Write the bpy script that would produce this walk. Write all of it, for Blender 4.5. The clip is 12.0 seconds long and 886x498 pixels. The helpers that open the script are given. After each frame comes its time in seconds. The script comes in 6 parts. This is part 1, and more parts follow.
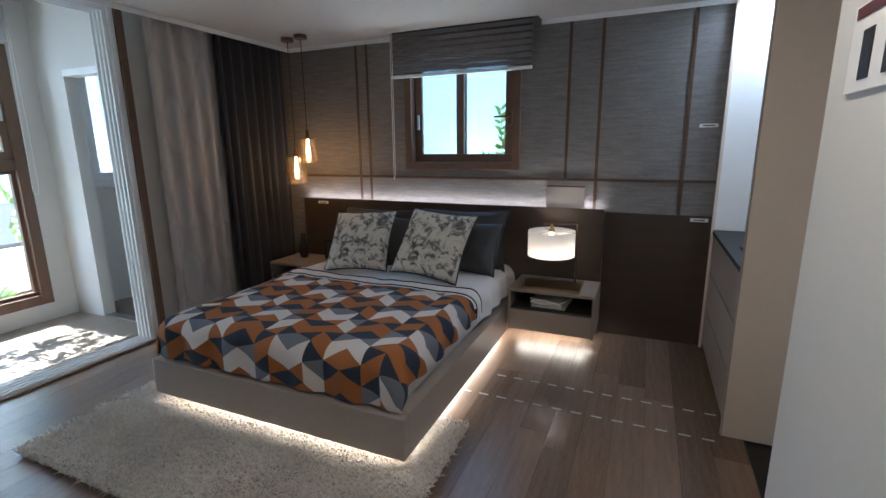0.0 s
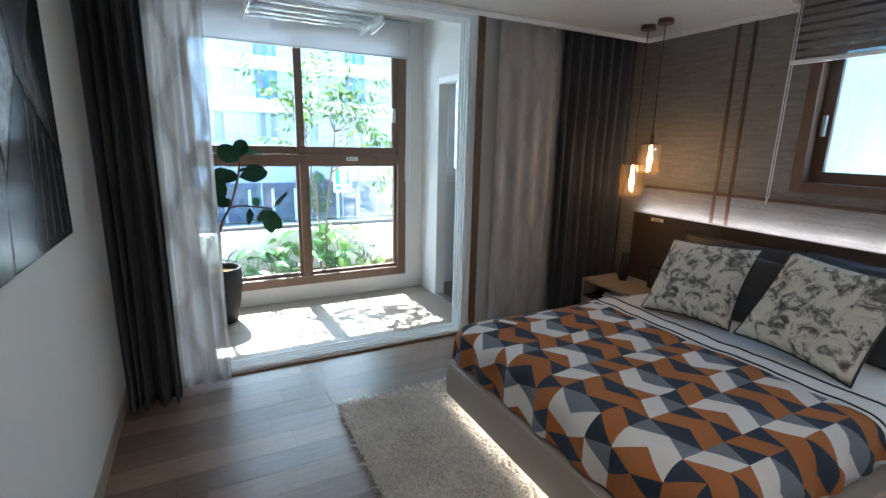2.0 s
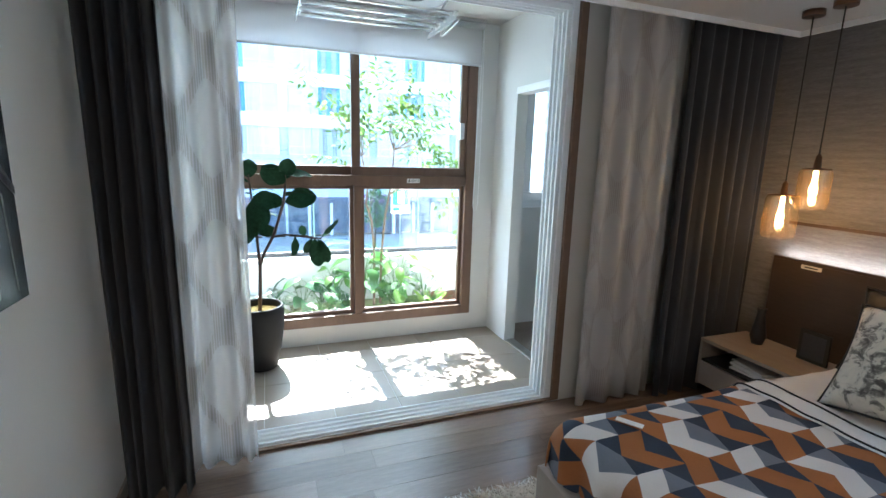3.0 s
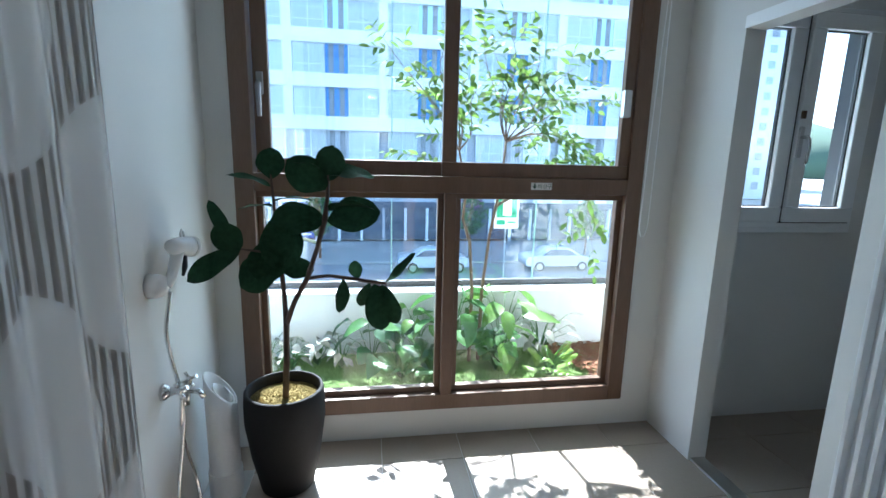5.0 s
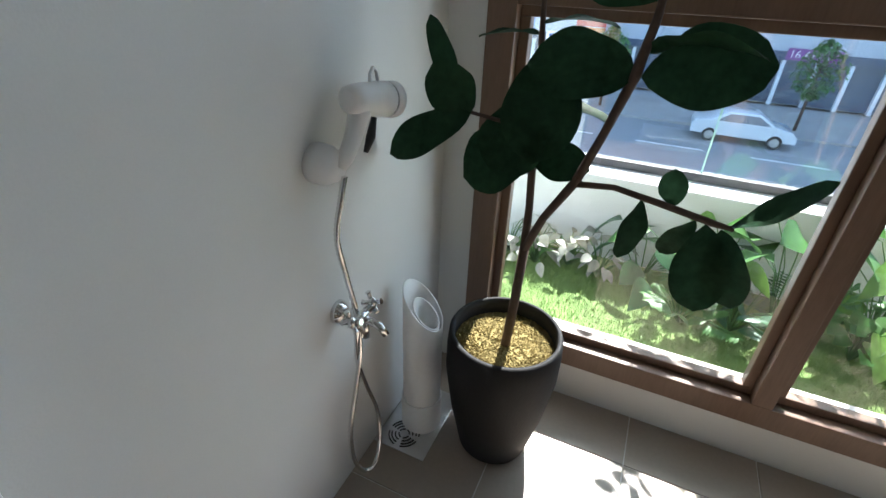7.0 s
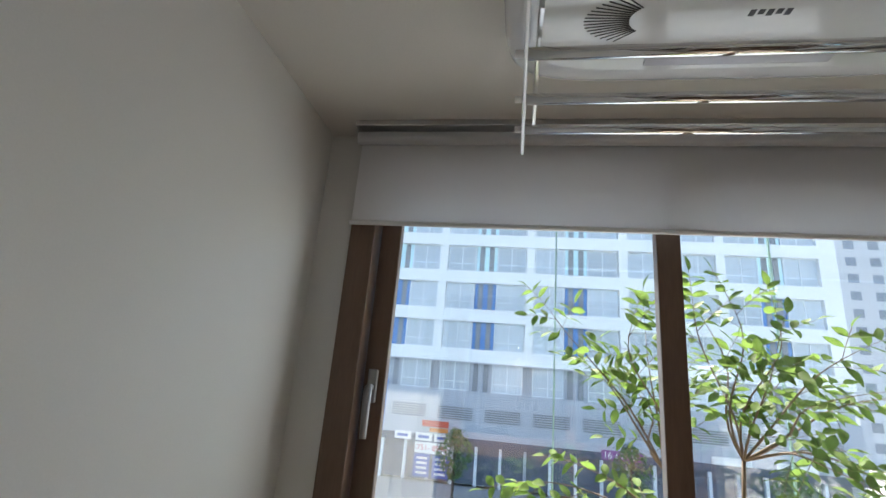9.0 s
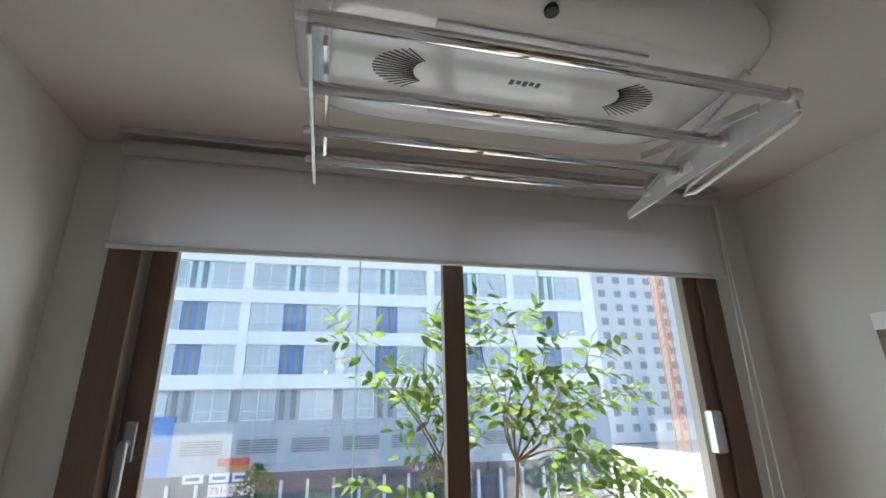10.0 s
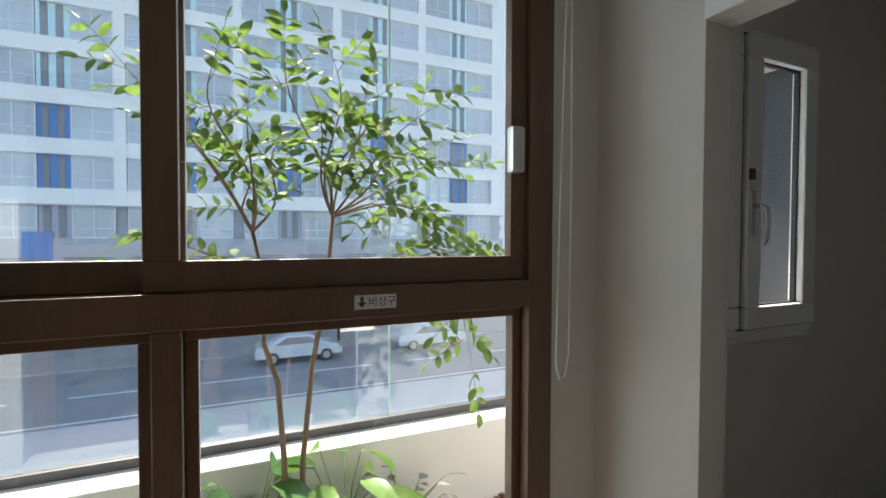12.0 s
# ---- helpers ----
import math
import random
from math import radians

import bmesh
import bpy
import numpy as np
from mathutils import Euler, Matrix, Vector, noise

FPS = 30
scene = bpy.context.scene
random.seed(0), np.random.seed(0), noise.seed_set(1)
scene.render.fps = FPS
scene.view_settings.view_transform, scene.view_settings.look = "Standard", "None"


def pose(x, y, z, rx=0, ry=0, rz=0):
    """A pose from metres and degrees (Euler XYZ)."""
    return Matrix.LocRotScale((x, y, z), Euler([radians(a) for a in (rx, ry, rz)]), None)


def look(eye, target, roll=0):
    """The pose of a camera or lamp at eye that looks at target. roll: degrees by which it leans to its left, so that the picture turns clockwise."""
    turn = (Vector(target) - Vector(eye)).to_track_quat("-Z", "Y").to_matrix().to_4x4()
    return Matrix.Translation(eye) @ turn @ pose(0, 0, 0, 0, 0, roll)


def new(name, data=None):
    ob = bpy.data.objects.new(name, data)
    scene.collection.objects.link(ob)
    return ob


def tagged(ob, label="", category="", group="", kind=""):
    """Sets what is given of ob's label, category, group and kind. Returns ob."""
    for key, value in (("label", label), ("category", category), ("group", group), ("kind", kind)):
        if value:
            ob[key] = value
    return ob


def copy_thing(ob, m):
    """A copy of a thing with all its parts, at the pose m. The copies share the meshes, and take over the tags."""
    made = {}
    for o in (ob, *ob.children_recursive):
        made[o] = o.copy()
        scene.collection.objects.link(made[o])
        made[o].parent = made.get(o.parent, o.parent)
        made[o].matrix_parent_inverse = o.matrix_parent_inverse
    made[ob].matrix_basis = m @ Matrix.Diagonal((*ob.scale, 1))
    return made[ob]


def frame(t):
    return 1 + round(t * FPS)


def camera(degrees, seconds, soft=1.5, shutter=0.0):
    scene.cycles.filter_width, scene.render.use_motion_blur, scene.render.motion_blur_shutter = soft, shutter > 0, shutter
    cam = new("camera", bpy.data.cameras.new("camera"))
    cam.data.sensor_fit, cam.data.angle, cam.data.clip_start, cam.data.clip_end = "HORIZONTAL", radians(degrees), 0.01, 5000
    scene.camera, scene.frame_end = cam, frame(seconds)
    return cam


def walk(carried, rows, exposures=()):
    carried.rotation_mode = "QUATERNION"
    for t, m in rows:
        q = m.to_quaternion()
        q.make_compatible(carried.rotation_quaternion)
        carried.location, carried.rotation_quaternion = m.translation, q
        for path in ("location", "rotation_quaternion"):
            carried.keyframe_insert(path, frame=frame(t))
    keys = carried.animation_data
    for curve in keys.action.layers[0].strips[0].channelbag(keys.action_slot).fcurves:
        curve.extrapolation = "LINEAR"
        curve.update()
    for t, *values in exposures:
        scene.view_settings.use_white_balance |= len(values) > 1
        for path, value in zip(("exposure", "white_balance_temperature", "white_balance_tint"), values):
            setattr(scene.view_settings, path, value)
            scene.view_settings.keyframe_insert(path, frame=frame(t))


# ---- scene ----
cam = camera(87.0, 12.0)
PATH = [
    (0, (0.175, -0.12, 1.413), (-0.604, 1.672, 0.988), -0.6),
    (0.5, (0.102, 0.05, 1.414), (-0.856, 1.745, 0.957), -0.5),
    (1, (0.025, 0.164, 1.415), (-1.258, 1.632, 0.969), -0.2),
    (1.5, (-0.015, 0.236, 1.462), (-1.594, 1.377, 1.007), -0.1),
    (2, (-0.138, 0.3, 1.48), (-1.871, 1.193, 1.034), 1.3),
    (2.5, (-0.464, 0.368, 1.502), (-2.261, 1.139, 1.085), 1.8),
    (3, (-0.834, 0.463, 1.509), (-2.671, 1.153, 1.121), 1.6),
    (3.2, (-0.975, 0.516, 1.515), (-2.834, 1.159, 1.151), 1.6),
    (4.8, (-2.163, 0.732, 1.455), (-4.097, 1.111, 1.113), 1.2),
    (5, (-2.321, 0.743, 1.427), (-4.261, 1.047, 1.05), 1.4),
    (5.5, (-2.679, 0.759, 1.38), (-4.619, 0.731, 0.895), 1.7),
    (6, (-3.031, 0.705, 1.345), (-4.869, 0.286, 0.676), 1.8),
    (6.5, (-3.193, 0.64, 1.327), (-4.847, 0.007, 0.398), 1.5),
    (6.7, (-3.251, 0.607, 1.309), (-4.809, -0.052, 0.241), 2.0),
    (8.5, (-3.236, 0.655, 1.671), (-5.13, 0.026, 1.802), 5.2),
    (9, (-3.19, 0.675, 1.777), (-5.087, 0.358, 2.326), 4.9),
    (9.5, (-3.168, 0.687, 1.809), (-5.019, 0.705, 2.568), 3.1),
    (10, (-3.187, 0.731, 1.813), (-5.022, 1.191, 2.462), -1.3),
    (10.5, (-3.227, 0.901, 1.716), (-4.985, 1.779, 2.086), -2.9),
    (11, (-3.344, 1.11, 1.563), (-5.037, 2.164, 1.711), -3.1),
    (11.5, (-3.397, 1.225, 1.534), (-5.139, 2.206, 1.586), -1.3),
    (12, (-3.452, 1.265, 1.469), (-5.273, 2.09, 1.419), 0.2),
]
EXPOSURES = [(0, 3.05, 5500, 8), (1.5, 3.2, 5450, 5), (3, 3.5, 5550, 4), (5, 2.45, 5400, 5), (6, 2.2, 5500, 7), (6.5, 2.3, 5800, 8), (8.5, 1.55, 6600, 13), (9, 1.95, 6900, 15), (9.5, 1.95, 6950, 15), (10, 1.95, 6900, 15), (11, 1.68, 6900, 14), (12, 1.53, 7000, 15)]
walk(cam, [(t, look(eye, target, roll)) for t, eye, target, roll in PATH], EXPOSURES)

# ---------------------------------------------------------------- light
SUN_DIR = Vector((-1.0, -0.05, 1.15)).normalized()
world = bpy.data.worlds.new("world")
scene.world = world
world.use_nodes = True
wn = world.node_tree
sky = wn.nodes.new("ShaderNodeTexSky")
sky.sky_type, sky.sun_disc = "NISHITA", False
sky.sun_elevation = math.asin(SUN_DIR.z)
sky.sun_rotation = math.atan2(SUN_DIR.x, SUN_DIR.y)
wn.nodes["Background"].inputs["Strength"].default_value = 0.15
wn.links.new(sky.outputs["Color"], wn.nodes["Background"].inputs["Color"])
sun = new("sun", bpy.data.lights.new("sun", "SUN"))
sun.data.energy, sun.data.angle, sun.data.color = 5.0, radians(0.5), (1.0, 0.95, 0.87)
sun.matrix_world = Matrix.Translation((-8, 0, 12)) @ SUN_DIR.to_track_quat("Z", "Y").to_matrix().to_4x4()


def area(name, m, sx, sy, watts, color=(1, 1, 1)):
    l = bpy.data.lights.new(name, "AREA")
    l.shape, l.size, l.size_y, l.energy, l.color = "RECTANGLE", sx, sy, watts, color
    o = new(name, l)
    o.matrix_world = m
    return o


def bulb(name, at, watts, color, size=0.03):
    l = bpy.data.lights.new(name, "POINT")
    l.energy, l.color, l.shadow_soft_size = watts, color, size
    o = new(name, l)
    o.location = at
    return o


# daylight in the balcony window's opening
area("window_daylight", pose(-4.98, 1.12, 1.3, 0, -90, 0), 1.8, 1.5, 3.5, (0.86, 0.94, 1.0))
area("utility_window_daylight", pose(-4.90, 2.99, 1.67, 0, -90, 0), 1.0, 0.7, 0.7, (0.86, 0.94, 1.0))


# ---------------------------------------------------------------- materials
def nodes_of(name):
    m = bpy.data.materials.new(name)
    m.use_nodes = True
    return m, m.node_tree, m.node_tree.nodes["Principled BSDF"]


def lerp_col(c, k):
    return (min(1, c[0] * k), min(1, c[1] * k), min(1, c[2] * k), 1)


def surf(name, col, rough=0.6, var=0.12, scale=3.0, fine=60.0, bump=0.1, stretch=(1, 1, 1), metal=0.0, spec=0.5, coat=0.0, rand=0.0, sheen=0.0, trans=0.0):
    """A painted, woven or moulded surface: base colour varied at two scales, with relief."""
    m, nt, b = nodes_of(name)
    tc = nt.nodes.new("ShaderNodeTexCoord")
    mp = nt.nodes.new("ShaderNodeMapping")
    mp.inputs["Scale"].default_value = stretch
    nt.links.new(tc.outputs["Object"], mp.inputs["Vector"])
    big, small = nt.nodes.new("ShaderNodeTexNoise"), nt.nodes.new("ShaderNodeTexNoise")
    big.inputs["Scale"].default_value, small.inputs["Scale"].default_value = scale, fine
    big.inputs["Detail"].default_value, small.inputs["Detail"].default_value = 3, 4
    for n in (big, small):
        nt.links.new(mp.outputs["Vector"], n.inputs["Vector"])
    add = nt.nodes.new("ShaderNodeMath")
    add.operation = "ADD"
    nt.links.new(big.outputs["Fac"], add.inputs[0])
    nt.links.new(small.outputs["Fac"], add.inputs[1])
    value = add.outputs[0]
    if rand:
        inf = nt.nodes.new("ShaderNodeObjectInfo")
        mul = nt.nodes.new("ShaderNodeMath")
        mul.operation, mul.inputs[1].default_value = "MULTIPLY_ADD", rand
        nt.links.new(inf.outputs["Random"], mul.inputs[0])
        nt.links.new(value, mul.inputs[2])
        value = mul.outputs[0]
    ramp = nt.nodes.new("ShaderNodeMapRange")
    ramp.inputs["From Min"].default_value, ramp.inputs["From Max"].default_value = 0.6, 1.4 + rand
    nt.links.new(value, ramp.inputs["Value"])
    mix = nt.nodes.new("ShaderNodeMix")
    mix.data_type = "RGBA"
    mix.inputs["A"].default_value, mix.inputs["B"].default_value = lerp_col(col, 1 - var), lerp_col(col, 1 + var)
    nt.links.new(ramp.outputs["Result"], mix.inputs["Factor"])
    nt.links.new(mix.outputs["Result"], b.inputs["Base Color"])
    b.inputs["Roughness"].default_value, b.inputs["Metallic"].default_value = rough, metal
    b.inputs["Specular IOR Level"].default_value, b.inputs["Coat Weight"].default_value = spec, coat
    b.inputs["Coat Roughness"].default_value = 0.06
    b.inputs["Sheen Weight"].default_value = sheen
    if bump:
        bp = nt.nodes.new("ShaderNodeBump")
        bp.inputs["Strength"].default_value, bp.inputs["Distance"].default_value = bump, 0.01
        nt.links.new(small.outputs["Fac"], bp.inputs["Height"])
        nt.links.new(bp.outputs["Normal"], b.inputs["Normal"])
    if trans:
        t = nt.nodes.new("ShaderNodeBsdfTranslucent")
        nt.links.new(mix.outputs["Result"], t.inputs["Color"])
        ms = nt.nodes.new("ShaderNodeMixShader")
        ms.inputs["Fac"].default_value = trans
        nt.links.new(b.outputs[0], ms.inputs[1])
        nt.links.new(t.outputs[0], ms.inputs[2])
        nt.links.new(ms.outputs[0], nt.nodes["Material Output"].inputs["Surface"])
    return m


def glass(name, tint=(1, 1, 1), rough=0.0, gloss=0.07):
    """A thin pane: mostly clear, a little mirror."""
    m, nt, b = nodes_of(name)
    tr, gl, mx = nt.nodes.new("ShaderNodeBsdfTransparent"), nt.nodes.new("ShaderNodeBsdfGlossy"), nt.nodes.new("ShaderNodeMixShader")
    tr.inputs["Color"].default_value = (*tint, 1)
    gl.inputs["Roughness"].default_value = rough
    mx.inputs["Fac"].default_value = gloss
    nt.links.new(tr.outputs[0], mx.inputs[1])
    nt.links.new(gl.outputs[0], mx.inputs[2])
    nt.links.new(mx.outputs[0], nt.nodes["Material Output"].inputs["Surface"])
    return m


def glow(name, col, strength):
    m, nt, b = nodes_of(name)
    b.inputs["Base Color"].default_value = (*col, 1)
    b.inputs["Emission Color"].default_value = (*col, 1)
    b.inputs["Emission Strength"].default_value = strength
    return m


def cloth_sheer(name, col, thin, tone_k=0.52):
    m, nt, b = nodes_of(name)
    tr, tl, df = nt.nodes.new("ShaderNodeBsdfTransparent"), nt.nodes.new("ShaderNodeBsdfTranslucent"), nt.nodes.new("ShaderNodeBsdfDiffuse")
    m1, m2 = nt.nodes.new("ShaderNodeMixShader"), nt.nodes.new("ShaderNodeMixShader")
    tl.inputs["Color"].default_value = df.inputs["Color"].default_value = (*col, 1)
    m1.inputs["Fac"].default_value = 0.45
    nt.links.new(df.outputs[0], m1.inputs[1])
    nt.links.new(tl.outputs[0], m1.inputs[2])
    # woven lozenge figure: two families of wavy bands, thinner between them
    uv = nt.nodes.new("ShaderNodeUVMap")
    sp = nt.nodes.new("ShaderNodeSeparateXYZ")
    nt.links.new(uv.outputs[0], sp.inputs[0])

    def math_node(op, a, b_):
        n = nt.nodes.new("ShaderNodeMath")
        n.operation = op
        for i, v in enumerate((a, b_)):
            if isinstance(v, (int, float)):
                n.inputs[i].default_value = v
            else:
                nt.links.new(v, n.inputs[i])
        return n.outputs[0]
    su = math_node("SINE", math_node("MULTIPLY", sp.outputs[0], 2 * math.pi / 0.30), 0)
    sv = math_node("SINE", math_node("MULTIPLY", sp.outputs[1], 2 * math.pi / 0.58), 0)
    band = math_node("ABSOLUTE", math_node("ADD", su, sv), 0)
    stripe = math_node("SINE", math_node("MULTIPLY", sp.outputs[0], 2 * math.pi / 0.012), 0)
    inside = math_node("LESS_THAN", band, 0.42)
    dense = math_node("MULTIPLY", inside, math_node("GREATER_THAN", stripe, -0.2))
    fac = math_node("SUBTRACT", thin, math_node("MULTIPLY", dense, thin * 0.55))
    tone = nt.nodes.new("ShaderNodeMix")
    tone.data_type = "RGBA"
    tone.inputs["A"].default_value = (*col, 1)
    tone.inputs["B"].default_value = (col[0] * tone_k, col[1] * tone_k * 0.96, col[2] * tone_k * 0.94, 1)
    nt.links.new(dense, tone.inputs["Factor"])
    nt.links.new(tone.outputs["Result"], tl.inputs["Color"])
    nt.links.new(tone.outputs["Result"], df.inputs["Color"])
    nt.links.new(fac, m2.inputs["Fac"])
    nt.links.new(m1.outputs[0], m2.inputs[1])
    nt.links.new(tr.outputs[0], m2.inputs[2])
    nt.links.new(m2.outputs[0], nt.nodes["Material Output"].inputs["Surface"])
    return m


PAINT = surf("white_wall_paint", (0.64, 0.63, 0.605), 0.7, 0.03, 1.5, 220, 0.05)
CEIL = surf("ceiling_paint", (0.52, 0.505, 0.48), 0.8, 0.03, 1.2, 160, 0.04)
LINEN = surf("grey_linen_wallpaper", (0.205, 0.196, 0.193), 0.85, 0.34, 6, 34, 0.3, (1.0, 1.0, 9.0))
STRIP = surf("bronze_strip", (0.085, 0.046, 0.026), 0.4, 0.15, 4, 60, 0.05, spec=0.5)
HEADB = surf("dark_brown_panel", (0.055, 0.037, 0.027), 0.45, 0.2, 2, 18, 0.08, (1, 1, 8))
PVCW = surf("white_pvc", (0.82, 0.83, 0.84), 0.35, 0.03, 3, 90, 0.02)
WOODFR = surf("brown_woodgrain_foil", (0.15, 0.088, 0.056), 0.42, 0.18, 3, 26, 0.06, (1, 6, 0.7))
TRIM = surf("brown_trim", (0.17, 0.10, 0.06), 0.5, 0.18, 3, 30, 0.05)
PLANK = surf("laminate_plank", (0.195, 0.132, 0.094), 0.27, 0.5, 5, 30, 0.04, (9, 0.8, 1), rand=0.9, spec=0.6)
GROUT = surf("tile_grout", (0.55, 0.52, 0.48), 0.9, 0.1, 10, 120, 0.1)
TILE = surf("taupe_floor_tile", (0.29, 0.24, 0.195), 0.4, 0.1, 3, 70, 0.05, rand=0.4)
BEIGE = surf("beige_lacquer", (0.36, 0.31, 0.27), 0.35, 0.05, 2, 40, 0.01)
GLOSSY = surf("gloss_cream_panel", (0.76, 0.66, 0.56), 0.12, 0.03, 2, 40, 0.0, coat=0.6)
NSTAND = surf("pale_oak_laminate", (0.31, 0.255, 0.21), 0.45, 0.12, 3, 40, 0.05, (1, 9, 9))
BLACK = surf("black_inside", (0.02, 0.019, 0.018), 0.6, 0.1, 4, 50, 0.02)
CHROME = surf("chrome", (0.70, 0.69, 0.68), 0.06, 0.04, 5, 60, 0.0, metal=1.0)
ALU = surf("brushed_aluminium", (0.6, 0.6, 0.6), 0.3, 0.06, 5, 80, 0.02, metal=1.0)
BRASS = surf("aged_brass", (0.42, 0.28, 0.12), 0.3, 0.12, 5, 60, 0.02, metal=1.0)
BRONZE = surf("bronze_metal", (0.13, 0.075, 0.045), 0.4, 0.15, 5, 60, 0.02, metal=0.7)
DARKC = surf("charcoal_curtain", (0.030, 0.030, 0.036), 0.8, 0.15, 4, 240, 0.25, sheen=0.1)
SHEER = cloth_sheer("sheer_voile", (0.80, 0.78, 0.76), 0.52)
GLASS = glass("window_glass", (0.97, 0.99, 0.99), 0.0, 0.05)
RAILGLASS = glass("balustrade_glass", (0.95, 0.985, 0.98), 0.0, 0.09)
LED = glow("led_strip", (1.0, 0.86, 0.68), 2.4)
LEDW = glow("led_strip_white", (1.0, 0.88, 0.80), 1.8)
RUBBER = surf("black_rubber", (0.015, 0.015, 0.016), 0.6, 0.1, 5, 60, 0.03)
WHITEPL = surf("white_plastic", (0.80, 0.79, 0.78), 0.35, 0.03, 4, 60, 0.02)


# ---------------------------------------------------------------- mesh helpers
def add_box(bm, a, b, mi=0, bevel=0.0):
    x0, y0, z0 = (min(p, q) for p, q in zip(a, b))
    x1, y1, z1 = (max(p, q) for p, q in zip(a, b))
    v = [bm.verts.new(p) for p in ((x0, y0, z0), (x1, y0, z0), (x1, y1, z0), (x0, y1, z0), (x0, y0, z1), (x1, y0, z1), (x1, y1, z1), (x0, y1, z1))]
    fs = [bm.faces.new([v[i] for i in q]) for q in ((0, 3, 2, 1), (4, 5, 6, 7), (0, 1, 5, 4), (1, 2, 6, 5), (2, 3, 7, 6), (3, 0, 4, 7))]
    for f in fs:
        f.material_index = mi
    if bevel:
        es = list({e for f in fs for e in f.edges})
        r = bmesh.ops.bevel(bm, geom=es, offset=bevel, segments=2, profile=0.6, affect="EDGES")
        for f in r["faces"]:
            f.material_index = mi
    return fs


def add_tube(bm, pts, radius, sides=8, caps=True, mi=0):
    """A round tube along points; radius may be one number or one for each point."""
    pts = [Vector(p) for p in pts]
    rs = radius if isinstance(radius, (list, tuple)) else [radius] * len(pts)
    rings, up = [], None
    for i, p in enumerate(pts):
        d = (pts[min(i + 1, len(pts) - 1)] - pts[max(i - 1, 0)]).normalized()
        if up is None:
            up = d.orthogonal().normalized()
        side = d.cross(up).normalized()
        up = side.cross(d).normalized()
        rings.append([bm.verts.new(p + (up * math.cos(k * math.tau / sides) + side * math.sin(k * math.tau / sides)) * rs[i]) for k in range(sides)])
    for a, b in zip(rings, rings[1:]):
        for k in range(sides):
            f = bm.faces.new((a[k], a[(k + 1) % sides], b[(k + 1) % sides], b[k]))
            f.smooth, f.material_index = True, mi
    if caps:
        for ring, rev in ((rings[0], False), (rings[-1], True)):
            f = bm.faces.new(ring if rev else ring[::-1])
            f.material_index = mi
    return rings


def add_lathe(bm, profile, centre=(0, 0, 0), sides=32, mi=0, wob=0.0):
    """A turned shape from (radius, height) pairs."""
    cx, cy, cz = centre
    rings = []
    for r, z in profile:
        rings.append([bm.verts.new((cx + r * (1 + wob * (k % 2)) * math.cos(k * math.tau / sides), cy + r * (1 + wob * (k % 2)) * math.sin(k * math.tau / sides), cz + z)) for k in range(sides)])
    for a, b in zip(rings, rings[1:]):
        for k in range(sides):
            f = bm.faces.new((a[k], a[(k + 1) % sides], b[(k + 1) % sides], b[k]))
            f.smooth, f.material_index = True, mi
    for ring, rev in ((rings[0], True), (rings[-1], False)):
        if profile[0 if rev else -1][0] > 1e-5:
            f = bm.faces.new(ring[::-1] if rev else ring)
            f.material_index = mi
    return rings


def mesh_of(name, bm, *mats):
    bmesh.ops.recalc_face_normals(bm, faces=bm.faces)
    me = bpy.data.meshes.new(name)
    bm.to_mesh(me)
    bm.free()
    for m in mats:
        me.materials.append(m)
    return me


def part(name, bm, material, parent=None, label=""):
    mats = material if isinstance(material, (list, tuple)) else (material,)
    o = new(name, mesh_of(name, bm, *mats))
    o.parent = parent
    if parent is not None and parent.type == "EMPTY":
        o.matrix_parent_inverse = parent.matrix_basis.inverted()
    if label:
        o["label"] = label
    return o


def thing(name, label, category, at=(0, 0, 0), group="", kind="", rz=0):
    o = tagged(new(name), label, category, group, kind)
    o.empty_display_size = 0.05
    o.matrix_basis = pose(*at, 0, 0, rz)
    return o


def boxes(*bs, bevel=0.0):
    bm = bmesh.new()
    for a, b in bs:
        add_box(bm, a, b, 0, bevel)
    return bm


def box_part(name, a, b, material, parent=None, label="", bevel=0.003):
    return part(name, boxes((a, b), bevel=bevel), material, parent, label)


def structure(name, bm, material, label, category):
    return tagged(part(name, bm, material), label, category, kind="structure")


# ---------------------------------------------------------------- structure
FLOOR_B = -0.055   # balcony floor
CEIL_Z, CEIL_B = 2.30, 2.60
WX0, WX1 = -4.86, -4.62   # outer wall with the big window
DX0, DX1 = -3.33, -3.16   # wall between bedroom and balcony
NY = 3.5                  # headboard wall
SY = -0.19                # wall with the picture
BY0, BY1 = 0.0, 2.34      # balcony's side walls

structure("wall_north", boxes(((-3.33, NY, -0.1), (-1.70, NY + 0.16, 2.62)), ((-0.76, NY, -0.1), (1.3, NY + 0.16, 2.62)),
                              ((-1.70, NY, -0.1), (-0.76, NY + 0.16, 1.26)), ((-1.70, NY, 2.16), (-0.76, NY + 0.16, 2.62))), LINEN,
          "grey linen-papered wall behind the bed head", "wall")
structure("wall_south", boxes(((DX1, SY - 0.15, -0.1), (-0.62, SY, 2.62)), ((-0.62, SY - 0.15, 2.1), (0.52, SY, 2.62))), PAINT, "white painted wall with a framed picture", "wall")
structure("wall_west", boxes(((DX0, 2.14, -0.1), (DX1, NY + 0.16, 2.62)), ((DX0, 0.0, 2.42), (DX1, 2.14, 2.62)), ((DX0, SY - 0.15, -0.1), (DX1, 0.0, 2.62))), PAINT,
          "white wall with a wide opening to the balcony", "wall")
structure("wall_east", boxes(((1.25, -1.9, -0.1), (1.4, NY, 2.62))), PAINT, "white wall behind the dresser", "wall")
